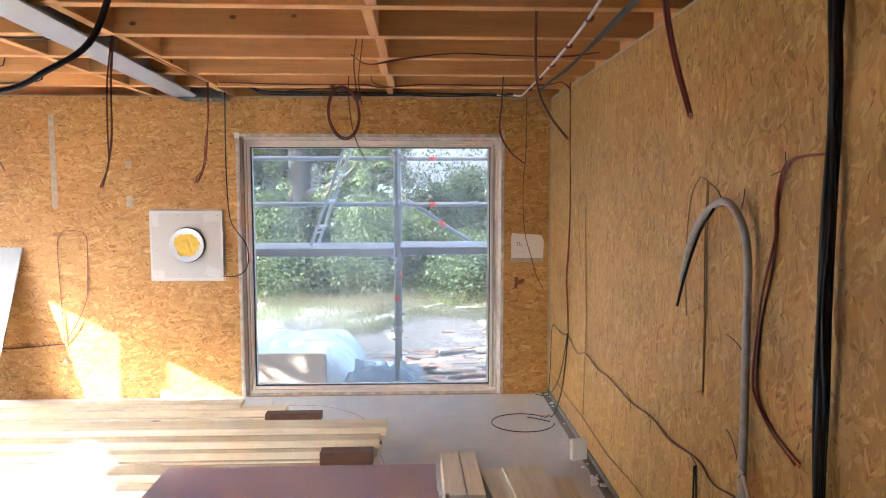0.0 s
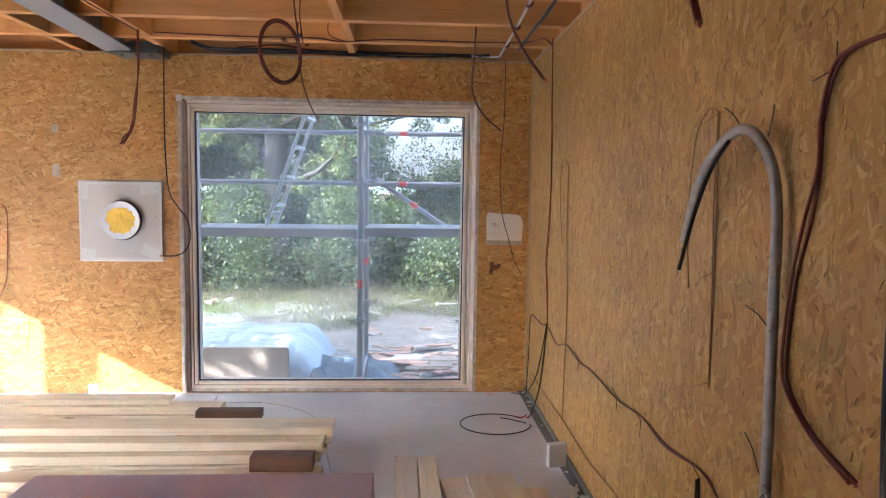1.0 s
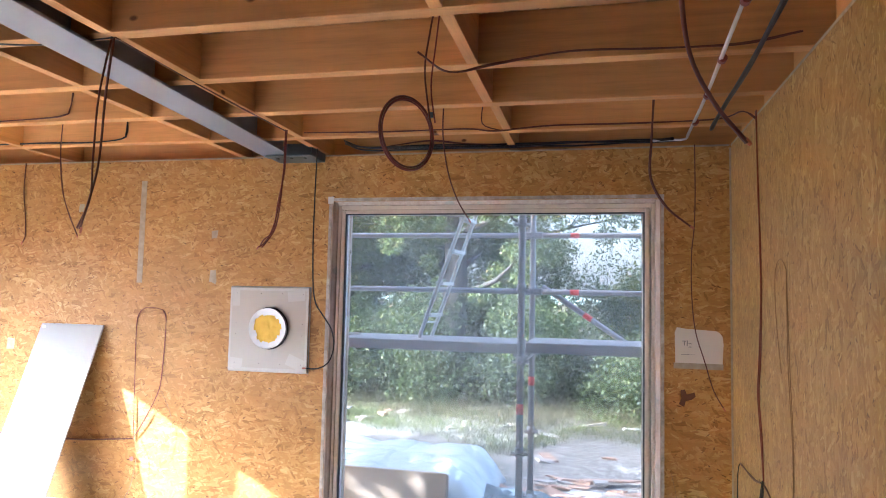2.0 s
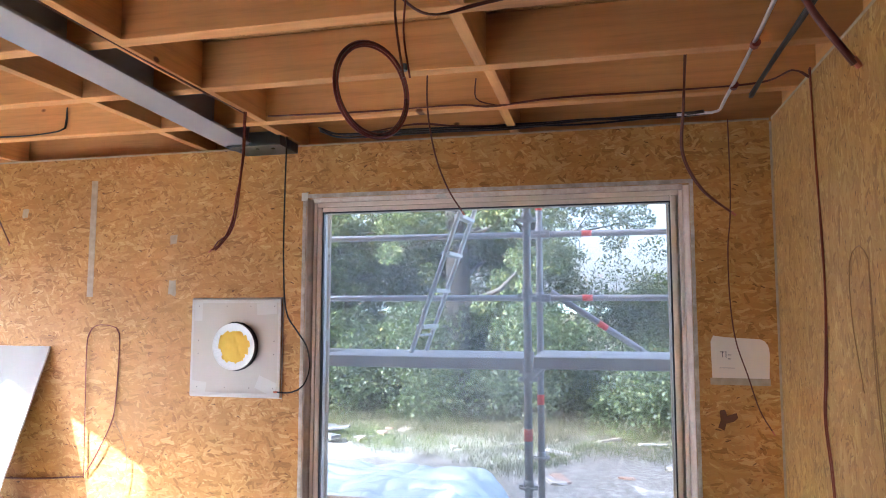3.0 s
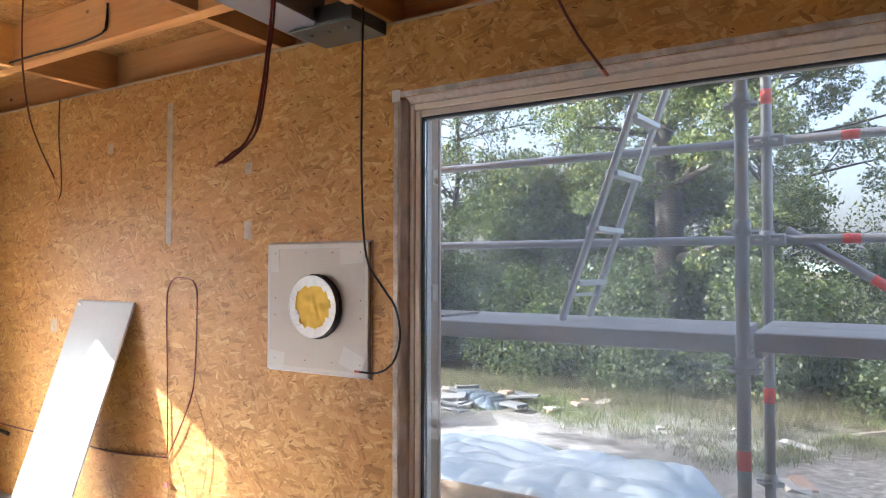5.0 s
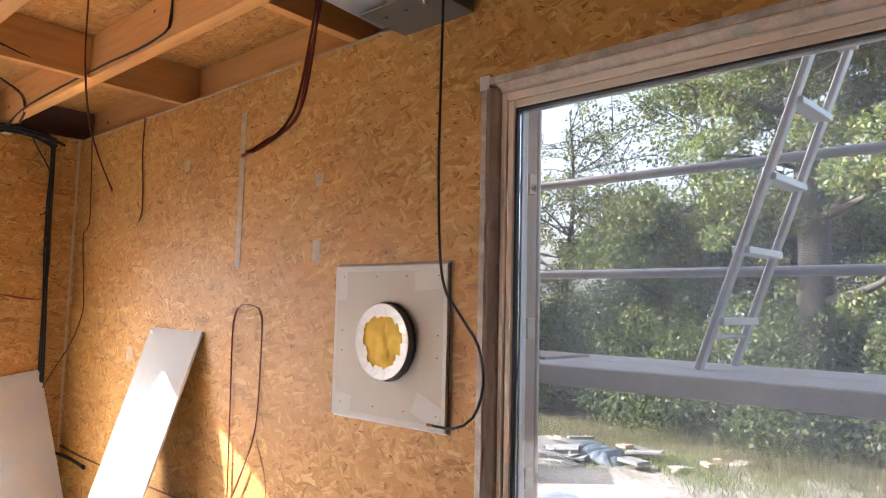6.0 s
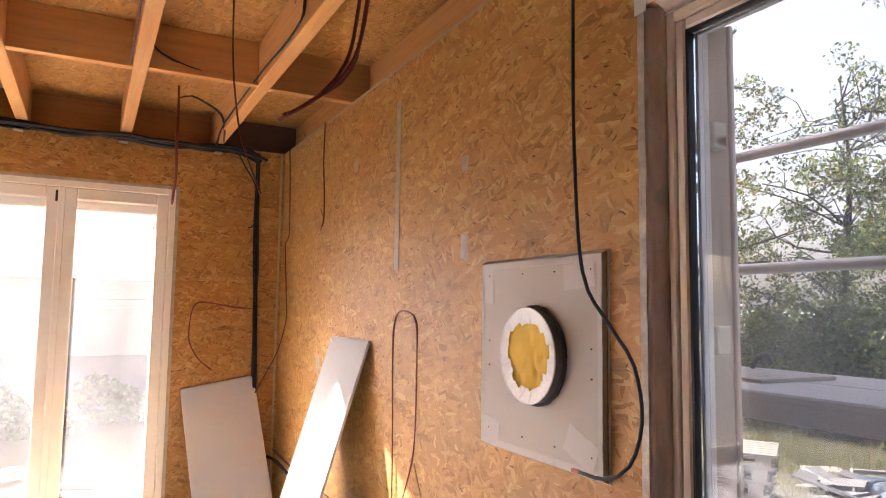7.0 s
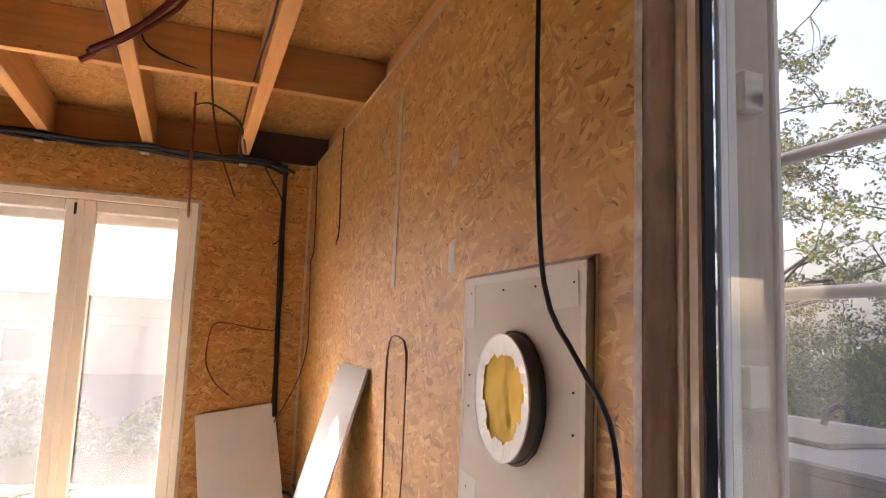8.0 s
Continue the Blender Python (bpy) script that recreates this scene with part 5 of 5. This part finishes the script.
def scaffold():
    s = group_of("scaffold", -0.04, 6.5, GZ, "steel tube scaffold with decks outside the window", "scaffold")

    def add(nm, bm, mt, lb="", sm=True):
        return put_under(part(nm, bm, mt, None, lb, sm), s)
    for x in (-2.62, -0.045, 2.53):
        for y in (6.08, 6.90):
            st_ = add("standard", rod((x, y, GZ), (x, y, 4.2), 0.0241, 14), "tube")
            add("base_plate", box((x - 0.08, y - 0.08, GZ - 0.03), (x + 0.08, y + 0.08, GZ + 0.035)), "tube", "", False)
            for z in (0.0, 0.5, 1.12, 1.615, 2.072, 2.6):
                plate_ = bmesh.new()
                disc((x, y, z), (0, 0, 1), 0.058, 0.010, 16, plate_)
                for q_ in range(4):
                    box((x - 0.012 + 0.045 * (q_ == 0) - 0.045 * (q_ == 1), y - 0.012 + 0.045 * (q_ == 2) - 0.045 * (q_ == 3), z - 0.012), (x + 0.012 + 0.045 * (q_ == 0) - 0.045 * (q_ == 1), y + 0.012 + 0.045 * (q_ == 2) - 0.045 * (q_ == 3), z + 0.012), 0.0, plate_)
                part("rosette", plate_, "tube", st_)
                part("collar", disc((x, y, z + 0.012), (0, 0, 1), 0.031, 0.06, 14), "tube", st_, smooth=True)
            for z in ((0.80, 2.42) if y < 6.5 else (0.90, 2.28)):
                part("band", disc((x, y, z), (0, 0, 1), 0.0248, 0.07, 14), "red", st_, "red marking band", True)
        for z in (0.0, 1.12):
            add("transom", rod((x, 6.08, z), (x, 6.90, z), 0.022, 10), "tube")
    for x0, x1 in ((-2.62, -0.045), (-0.045, 2.53)):
        for z in (1.615, 2.072):
            rail = add("rail", rod((x0, 6.90, z), (x1, 6.90, z), 0.0215, 14), "tube")
            xb = x0 + 0.30
            part("band", rod((xb, 6.90, z), (xb + 0.07, 6.90, z), 0.0222, 14), "red", rail, "red marking band", True)
            for xc in (x0 + 0.045, x1 - 0.045):
                part("coupler", box((xc - 0.035, 6.872, z - 0.028), (xc + 0.035, 6.928, z + 0.028), 0.008), "tube", rail)
        add("ledger", rod((x0, 6.08, 0.0), (x1, 6.08, 0.0), 0.0215, 12), "tube")
    for x0, x1, z in ((-2.60, -0.075, 1.243), (-0.015, 2.51, 1.253)):
        for i in range(2):
            y0 = 6.10 + 0.335 * i
            dk = add("deck", box((x0, y0, z - 0.072), (x1, y0 + 0.325, z), 0.004), "deck", "dusty grey steel deck", False)
            # folded lip along the side, end caps and claws that hook on the transoms
            part("lip", box((x0 + 0.01, y0 - 0.0035, z - 0.022), (x1 - 0.01, y0 - 0.0005, z - 0.004), 0.001), "deck", dk)
            for xe in (x0, x1 - 0.03):
                part("claw", box((xe, y0 + 0.05, z - 0.098), (xe + 0.03, y0 + 0.11, z - 0.0725), 0.004), "tube", dk)
                part("claw", box((xe, y0 + 0.21, z - 0.098), (xe + 0.03, y0 + 0.27, z - 0.0725), 0.004), "tube", dk)
    a, b = Vector((0.03, 6.94, 1.66)), Vector((1.75, 6.94, 0.52))
    br_ = add("brace", rod(a, b, 0.0215, 14), "tube")
    d = (b - a).normalized()
    for q in (0.40, 1.5):
        part("band", rod(a + d * q, a + d * (q + 0.07), 0.0222, 14), "red", br_, "red marking band", True)
    return s


scaffold()


def ladder():
    ld = group_of("ladder", -0.85, 6.45, 1.245, "aluminium ladder standing on the scaffold deck", "ladder")
    up = Vector((0.355, 0.0, 1.0)).normalized()
    side = Vector((0.025, 0.285, 0)).normalized() * 0.30
    foot = Vector((-0.85, 6.38, 1.245))
    for s in (0, 1):
        p = foot + side * s
        bm = bmesh.new()
        box((-0.023, -0.012, 0), (0.023, 0.012, 2.6), 0.004, bm)
        m = Matrix.Translation(p) @ up.to_track_quat("Z", "Y").to_matrix().to_4x4()
        o = part("stile", turned(bm, m), "alu")
        put_under(o, ld)
    for i in range(9):
        q = foot + up * (0.18 + 0.26 * i)
        bm = bmesh.new()
        box((-0.030, 0.0, -0.013), (0.030, side.length, 0.013), 0.003, bm)
        m = Matrix.Translation(q) @ Matrix((Vector((1, 0, 0)), side.normalized(), Vector((0, 0, 1)))).transposed().to_4x4()
        put_under(part("rung", turned(bm, m), "alu"), ld)
    q = foot + up * 0.12
    put_under(part("rung", rod(q, q + side, 0.008, 8), "alu", smooth=True), ld)
    return ld


ladder()
o = tagged(part("plywood_sheet", box((-0.55, -0.16, 0), (0.55, 0.16, 0.012), 0.002), "greywood"), "weathered plywood sheet lying on the scaffold deck", "board")
o.matrix_world = pose(-1.95, 6.45, 1.2435, 0, 0, -3)
tagged(part("hook", tube(smooth_line([(-1.62, 6.5, 1.263), (-1.60, 6.5, 1.30), (-1.56, 6.5, 1.31), (-1.55, 6.5, 1.28)]), 0.008, 7), "black", smooth=True), "small dark hook on the scaffold deck", "hook")


def drape(name, x0, x1, y0, y1, top, mat, label, seed, front, right):
    """A crumpled plastic sheet over a heap, hanging to the ground on some sides."""
    bm = bmesh.new()
    n, m = 130, 90
    vs = []
    for j in range(m + 1):
        row = []
        for i in range(n + 1):
            u, v = i / n, j / m
            x, y = x0 + (x1 - x0) * u, y0 + (y1 - y0) * v
            e = min(1.0, (1 - u) / right) if right else 1.0
            f = min(1.0, v / front) if front else 1.0
            b = min(1.0, (1 - v) / 0.15)
            l = min(1.0, u / 0.1)
            h = (math.sin(e * math.pi / 2) ** 0.6) * (math.sin(f * math.pi / 2) ** 0.5) * math.sin(b * math.pi / 2) ** 0.6 * math.sin(l * math.pi / 2) ** 0.6
            crease = abs(noise.noise((x * 1.1 + y * 0.5, y * 1.6, seed))) * 0.10 + abs(noise.noise((x * 3 + y * 2, y * 2.4, seed + 4))) * 0.025 + 0.004 * noise.noise((x * 9, y * 9, seed))
            warp = 1.4 * noise.noise((x * 0.9, y * 0.9, seed + 2))
            for k_, (sx, sy, amp) in enumerate(((1.1, 2.4, 0.050), (2.6, 0.9, 0.030), (5.0, 3.0, 0.010))):
                crease += amp * (1 - abs(noise.noise((x * sx + warp, y * sy - warp, seed + 20 + k_)))) ** 7
            if right and e < 1:
                crease += 0.035 * abs(math.sin(y * 9 + 2 * warp)) * (1 - e)
            z = GZ + 0.03 + (top - GZ) * h - crease * (0.5 + 0.5 * h) + 0.05
            row.append(bm.verts.new((x + 0.05 * noise.noise((x * 3, y * 3, seed + 9)), y, z)))
        vs.append(row)
    for a, b in zip(vs, vs[1:]):
        for i in range(n):
            bm.faces.new((a[i], a[i + 1], b[i + 1], b[i]))
    o = tagged(part(name, bm, mat, smooth=True), label, "tarpaulin")
    s = o.modifiers.new("thickness", "SOLIDIFY")
    s.thickness = 0.004
    return o


drape("tarpaulin", -3.6, -0.58, 8.06, 9.7, -0.21, "tarp", "pale blue tarpaulin draped over a heap of materials", 3.0, 0.10, 0.16)
drape("tarpaulin", -0.75, 0.25, 8.0, 8.7, -0.45, "tarpgrey", "crumpled grey blue plastic sheet on the ground", 8.0, 0.4, 0.4)
drape("tarpaulin", -5.0, -4.1, 12.2, 12.8, -0.45, "tarpgrey", "crumpled grey plastic sheet on the yard", 5.0, 0.3, 0.3)
cr = group_of("wooden_crate", -1.75, 8.0, GZ, "pale wooden crate side in front of the tarpaulin", "crate")
put_under(part("side_board", box((-2.75, 7.985, GZ), (-0.965, 8.01, -0.17), 0.003), "crateply"), cr)
for x in (-2.70, -1.0):
    put_under(part("batten", box((x, 8.011, GZ), (x + 0.05, 8.035, -0.185), 0.003), "greywood"), cr)
put_under(part("batten", box((-2.6, 8.036, GZ), (-1.02, 8.06, -0.24), 0.003), "greywood"), cr)

# broken boards and stones strewn over the yard
rng = random.Random(21)
mesh_pool = []
for i in range(5):
    bm = bmesh.new()
    bm = box((-0.5, -0.5, 0), (0.5, 0.5, 1))
    for v in bm.verts:
        v.co.x += rng.uniform(-0.12, 0.12)
        v.co.y += rng.uniform(-0.15, 0.15)
    me = mesh_of(bm, "broken_board")
    me.materials.append(M[("rustboard", "greywood", "rustboard", "stone", "rustboard")[i]])
    mesh_pool.append(me)
for i in range(150):
    o = new("broken_board", mesh_pool[i % 5])
    w = rng.uniform(0.12, 0.6)
    x, y = rng.uniform(-0.55, 2.6), rng.uniform(7.6, 9.9)
    o.matrix_world = pose(x, y, height(x, y) + rng.uniform(0.0, 0.16) * (1 if y < 9.2 else 0.2), rng.uniform(-9, 9), rng.uniform(-9, 9), rng.gauss(0, 22)) @ Matrix.Diagonal((w, rng.uniform(0.05, 0.16), rng.uniform(0.012, 0.035), 1))
    tagged(o, "broken board among rubble on the yard", "debris", "yard debris")
for i in range(36):
    o = new("broken_board", mesh_pool[(0, 1, 3, 4)[i % 4]])
    x, y = rng.uniform(-9, 3.5), rng.uniform(10.2, 13.5)
    w = rng.uniform(0.08, 0.45)
    o.matrix_world = pose(x, y, height(x, y) - 0.01, rng.uniform(-6, 6), rng.uniform(-6, 6), rng.uniform(0, 180)) @ Matrix.Diagonal((w, rng.uniform(0.06, 0.2), rng.uniform(0.02, 0.06), 1))
    tagged(o, "broken board on the far yard", "debris", "yard debris")

# slabs and boards round the grey sheet on the far yard
me = mesh_of(box((-0.5, -0.5, 0), (0.5, 0.5, 1)), "slab_piece")
me.materials.append(M["slab"])
for i in range(22):
    o = new("slab_piece", me)
    x, y = rng.gauss(-4.7, 0.55), rng.uniform(11.8, 12.9)
    o.matrix_world = pose(x, y, height(x, y) + rng.uniform(0.0, 0.12), rng.uniform(-12, 12), rng.uniform(-12, 12), rng.gauss(0, 30)) @ Matrix.Diagonal((rng.uniform(0.2, 0.65), rng.uniform(0.10, 0.28), rng.uniform(0.02, 0.05), 1))
    tagged(o, "grey slab or board in a heap on the far yard", "debris", "far yard heap")

# pallets seen past the window jamb
def pallet(x, y, z, rz):
    p = new("pallet")
    p.matrix_world = pose(x, y, z, 0, 0, rz)
    tagged(p, "weathered wooden pallet on the yard", "pallet", "pallets")
    for i in range(7):
        part("slat", box((-0.6, -0.4 + 0.12 * i, 0.122), (0.6, -0.31 + 0.12 * i, 0.144), 0.002), "greywood", p)
    for i in range(3):
        part("runner", box((-0.6, -0.4 + 0.35 * i, 0.0), (0.6, -0.30 + 0.35 * i, 0.022), 0.002), "greywood", p)
        for j in range(3):
            part("block", box((-0.6 + 0.5 * j, -0.4 + 0.35 * i, 0.0225), (-0.45 + 0.5 * j, -0.30 + 0.35 * i, 0.1215), 0.002), "greywood", p)
    return p


for i in range(4):
    pallet(-5.6 + 0.03 * i, 10.9, GZ + 0.05 + 0.146 * i, 28 + 2 * i)
drape("tarpaulin", -5.6, -4.6, 10.0, 10.5, -0.42, "tarpblue", "small bright blue tarpaulin heap beside the pallets", 6.0, 0.4, 0.4)


def crown_mesh(centres, count, size, seed, spread=1.0):
    """Many single leaves scattered in clumps round given centres (x, y, z, radius)."""
    r = np.random.RandomState(seed)
    c = np.array(centres)
    pick = r.choice(len(c), count, p=c[:, 3] ** 2 / (c[:, 3] ** 2).sum())
    d = r.normal(size=(count, 3))
    d /= np.linalg.norm(d, axis=1)[:, None]
    rad = c[pick, 3] * r.uniform(0.25, 1.0, count) ** 0.5 * spread
    p = c[pick, :3] + d * rad[:, None] * np.array((1, 1, 0.8))
    a = r.normal(size=(count, 3))
    a /= np.linalg.norm(a, axis=1)[:, None]
    b = np.cross(a, r.normal(size=(count, 3)))
    b /= np.linalg.norm(b, axis=1)[:, None]
    s = size * r.uniform(0.6, 1.35, count)[:, None]
    v = np.stack([p - a * s, p + b * s * 0.5 - a * s * 0.1, p + a * s, p - b * s * 0.5 - a * s * 0.1], 1).reshape(-1, 3)
    me = bpy.data.meshes.new("crown")
    me.vertices.add(len(v))
    me.vertices.foreach_set("co", v.ravel())
    me.loops.add(len(v))
    me.loops.foreach_set("vertex_index", np.arange(len(v)))
    me.polygons.add(count)
    me.polygons.foreach_set("loop_start", np.arange(count) * 4)
    me.update(calc_edges=True)
    return me


def tree(x, y, h, r, seed, leaves, leafmat, trunk_r=0.22, label="leafy oak tree at the yard's edge", low=0.3, size=0.10, clump=0.5):
    rng = random.Random(seed)
    z0 = height(x, y) - 0.1
    t = new("tree")
    t.location = (x, y, z0)
    tagged(t, label, "tree", "trees along the yard")
    top = Vector((rng.uniform(-0.6, 0.6), rng.uniform(-0.4, 0.4), h * 0.85))
    trunk = smooth_line([(0, 0, 0), (rng.uniform(-0.2, 0.2), 0.05, h * 0.3), (rng.uniform(-0.35, 0.35), 0.1, h * 0.6), top], 0.4)
    bm = bmesh.new()
    tube(trunk, (trunk_r, trunk_r * 0.12), 10, bm)
    clumps = []
    for i in range(int(16 + h)):
        f = rng.uniform(low, 0.98)
        p = trunk[min(len(trunk) - 1, int(f * len(trunk)))]
        ang = rng.uniform(0, 2 * math.pi)
        ln = r * (1.1 - 0.65 * abs(f - 0.45)) * rng.uniform(0.55, 1.05)
        q = p + Vector((math.cos(ang) * ln, math.sin(ang) * ln, rng.uniform(0.1, 0.5) * ln))
        mid_ = (p + q) / 2 + Vector([rng.uniform(-0.25, 0.25) for _ in range(3)])
        limb = smooth_line([p, mid_, q], 0.4)
        tube(limb, (trunk_r * 0.35 * (1.1 - f), 0.012), 6, bm)
        for s in range(6):
            b = limb[int(len(limb) * rng.uniform(0.35, 1)) - 1]
            tip = b + Vector((rng.gauss(0, 0.55), rng.gauss(0, 0.55), rng.gauss(0.1, 0.45)))
            tube([b, (b + tip) / 2 + Vector((0.05, 0.03, 0.08)), tip], (0.014, 0.004), 4, bm)
            clumps.append((*tip, rng.uniform(0.35, 1.0) * clump))
        clumps.append((*q, clump * rng.uniform(0.6, 1.1)))
    part("trunk", bm, "trunk", t, smooth=True)
    part("crown", crown_mesh(clumps, leaves, size, seed), leafmat, t)
    return t


tree(-2.75, 16.2, 10.5, 2.6, 1, 62000, "leaf", 0.36, low=0.20, size=0.042, clump=0.5)
tree(-0.9, 17.5, 9.5, 2.75, 2, 50000, "leaf", 0.20, low=0.34, size=0.042, clump=0.46)
tree(-5.3, 16.4, 4.6, 2.0, 3, 36000, "leaf", 0.2, low=0.18, size=0.042)
tree(-9.9, 14.8, 9.0, 2.3, 4, 28000, "leaf2", 0.2, "half bare tree with thinning autumn leaves", low=0.2, size=0.038, clump=0.36)
tree(-7.6, 16.4, 7.5, 1.9, 5, 9000, "leaf", 0.12, "half bare tree with thinning autumn leaves", low=0.3, size=0.038, clump=0.36)
tree(-13.6, 13.0, 8.0, 2.4, 6, 46000, "leaf2", 0.18, "slender tree with yellowing autumn leaves", low=0.1, size=0.040, clump=0.38)
tree(1.6, 18.5, 2.7, 1.3, 7, 26000, "leaf", 0.1, "rounded shrub at the yard's edge", low=0.1, size=0.040, clump=0.6)
tree(-5.0, 18.0, 9.0, 2.2, 8, 4000, "leaf", 0.12, "tall half bare tree behind the hedge", low=0.4, size=0.05)
# out of view, added to break up the sun on the tarpaulin
tree(-8.7, 6.1, 7.2, 1.7, 12, 9000, "leaf", 0.16, "unseen leafy tree added to shade the yard", low=0.52, size=0.09, clump=0.6)

for x, y, h, sd in ((-4.3, 17.9, 4.2, 21), (-1.9, 18.6, 4.4, 22), (-6.7, 17.8, 3.9, 24), (-3.1, 18.8, 4.8, 25)):
    tree(x, y, h, 1.7, sd, 22000, "leaf", 0.09, "young leafy tree in the thicket behind the oak", low=0.12, size=0.038, clump=0.55)

# hedge and undergrowth under the trees
rng = random.Random(5)
cl = []
for i in range(240):
    x = rng.uniform(-15, 4.6)
    y = 15.2 + rng.uniform(-0.7, 3.0) - 0.10 * (x + 4)
    hgt_ = rng.uniform(0.2, 1.9) * (1.0 if x < 0.3 else 0.5)
    cl.append((x, y, height(x, y) + hgt_, rng.uniform(0.45, 0.95)))
hd = part("hedge", crown_mesh(cl, 190000, 0.042, 31), "bush")
tagged(hd, "dense dark undergrowth below the trees", "hedge", kind="stuff")
cl = [(rng.uniform(-14.6, -12.6), rng.uniform(-6, 11), GZ + rng.uniform(-0.2, 0.6), rng.uniform(0.3, 0.65)) for _ in range(110)]
tagged(part("hedge", crown_mesh(cl, 30000, 0.08, 32), "bush"), "low hedge beyond the glazed doors", "hedge", kind="stuff")
cl = [(rng.uniform(5, 16), rng.uniform(30, 44), GZ + rng.uniform(-1.0, 1.2), rng.uniform(0.8, 1.8)) for _ in range(90)]
tagged(part("hedge", crown_mesh(cl, 12000, 0.2, 33), "leaf"), "distant shrubs along the field edge", "hedge", kind="stuff")

# grass at the yard's far edge: a fresh green fringe, then taller withered stalks


def grass(y0, reach, n, seed, blade, mat, label):
    r = np.random.RandomState(seed)
    tufts = 900
    tx, ty = r.uniform(-13, 5, tufts), r.gamma(1.8, reach, tufts)
    pick = r.randint(0, tufts, n)
    gx = tx[pick] + r.normal(0, 0.22, n)
    gy = y0 + ty[pick] + 0.55 * np.sin(gx * 1.3) + 0.3 * np.sin(gx * 3.1 + 1) + r.normal(0, 0.14, n)
    gz = np.array([height(a, b) for a, b in zip(gx, gy)])
    ln = r.uniform(*blade, n) * r.uniform(0.6, 1.3, tufts)[pick]
    lean = r.normal(0, 0.5, (n, 2)) * ln[:, None]
    wd = r.uniform(0.002, 0.006, n)
    an = r.uniform(0, math.pi, n)
    dx, dy = np.cos(an) * wd, np.sin(an) * wd
    v = np.stack([np.stack([gx - dx, gy - dy, gz - 0.02], 1), np.stack([gx + dx, gy + dy, gz - 0.02], 1), np.stack([gx + lean[:, 0], gy + lean[:, 1], gz + ln], 1)], 1).reshape(-1, 3)
    me = bpy.data.meshes.new("grass")
    me.vertices.add(len(v))
    me.vertices.foreach_set("co", v.ravel())
    me.loops.add(len(v))
    me.loops.foreach_set("vertex_index", np.arange(len(v)))
    me.polygons.add(n)
    me.polygons.foreach_set("loop_start", np.arange(n) * 3)
    me.update(calc_edges=True)
    tagged(part("grass", me, mat), label, "grass", kind="stuff")


grass(11.6, 0.46, 34000, 8, (0.025, 0.10), "blade", "fresh green grass fringing the gravel yard")
grass(13.2, 0.8, 22000, 9, (0.06, 0.22), "straw", "withered brown grass below the trees")

# distance: field, hill and a neighbouring house
bm = bmesh.new()
ridge = [(x, 420, -8) for x in range(-500, 501, 25)]
lowv = [bm.verts.new(p) for p in ridge]
topv = [bm.verts.new((x, 440, 3 + 8 * noise.noise((x * 0.006, 0, 1)) + 4 * noise.noise((x * 0.03, 0, 5)))) for x, _, _ in ridge]
for i in range(len(ridge) - 1):
    bm.faces.new((lowv[i], lowv[i + 1], topv[i + 1], topv[i]))
tagged(part("backdrop", bm, "hill", smooth=True), "hazy wooded hill on the horizon", "hill", kind="structure")
hs = group_of("house", -18, 4, GZ, "pale rendered house with a dark plinth beyond the yard", "house")
put_under(part("wall", box((-21, -4, 0.42), (-15.5, 10.5, 1.95)), "render"), hs)
put_under(part("plinth", box((-20.95, -3.95, GZ - 0.5), (-15.53, 10.45, 0.419)), "membrane", None, "dark grey plinth"), hs)
put_under(part("ledge", box((-15.499, -4, 1.38), (-15.42, 10.5, 1.56), 0.01), "render", None, "pale projecting ledge"), hs)
bm = bmesh.new()
q = [bm.verts.new(p) for p in ((-15.1, -4.5, 1.951), (-15.1, 11, 1.951), (-21.4, 11, 1.951), (-21.4, -4.5, 1.951), (-18.2, -4.5, 2.75), (-18.2, 11, 2.75))]
for f in ((0, 1, 5, 4), (2, 3, 4, 5), (0, 4, 3), (1, 2, 5), (0, 3, 2, 1)):
    bm.faces.new([q[i] for i in f])
put_under(part("roof", bm, "tiles"), hs)
for yy in (-1.5, 2.2, 8.2):
    w_ = put_under(part("window", box((-15.50, yy - 0.45, 0.62), (-15.47, yy + 0.45, 1.25)), "gasket", None, "dark window"), hs)
    put_under(part("sill", box((-15.498, yy - 0.52, 0.555), (-15.38, yy + 0.52, 0.615)), "stone"), hs)

# pale boards strewn outside the glazed doors
rng = random.Random(44)
me = mesh_of(box((-0.5, -0.5, 0), (0.5, 0.5, 1)), "loose_board")
me.materials.append(M["offcut"])
for i in range(26):
    o = new("loose_board", me)
    x, y = rng.uniform(-10.5, -5.8), rng.uniform(1.5, 7.0)
    o.matrix_world = pose(x, y, height(x, y) + rng.uniform(0.0, 0.05), rng.uniform(-4, 4), rng.uniform(-3, 3), rng.uniform(60, 150)) @ Matrix.Diagonal((rng.uniform(0.5, 2.2), rng.uniform(0.08, 0.2), rng.uniform(0.02, 0.04), 1))
    tagged(o, "pale loose board on the ground outside the doors", "board", "loose boards")
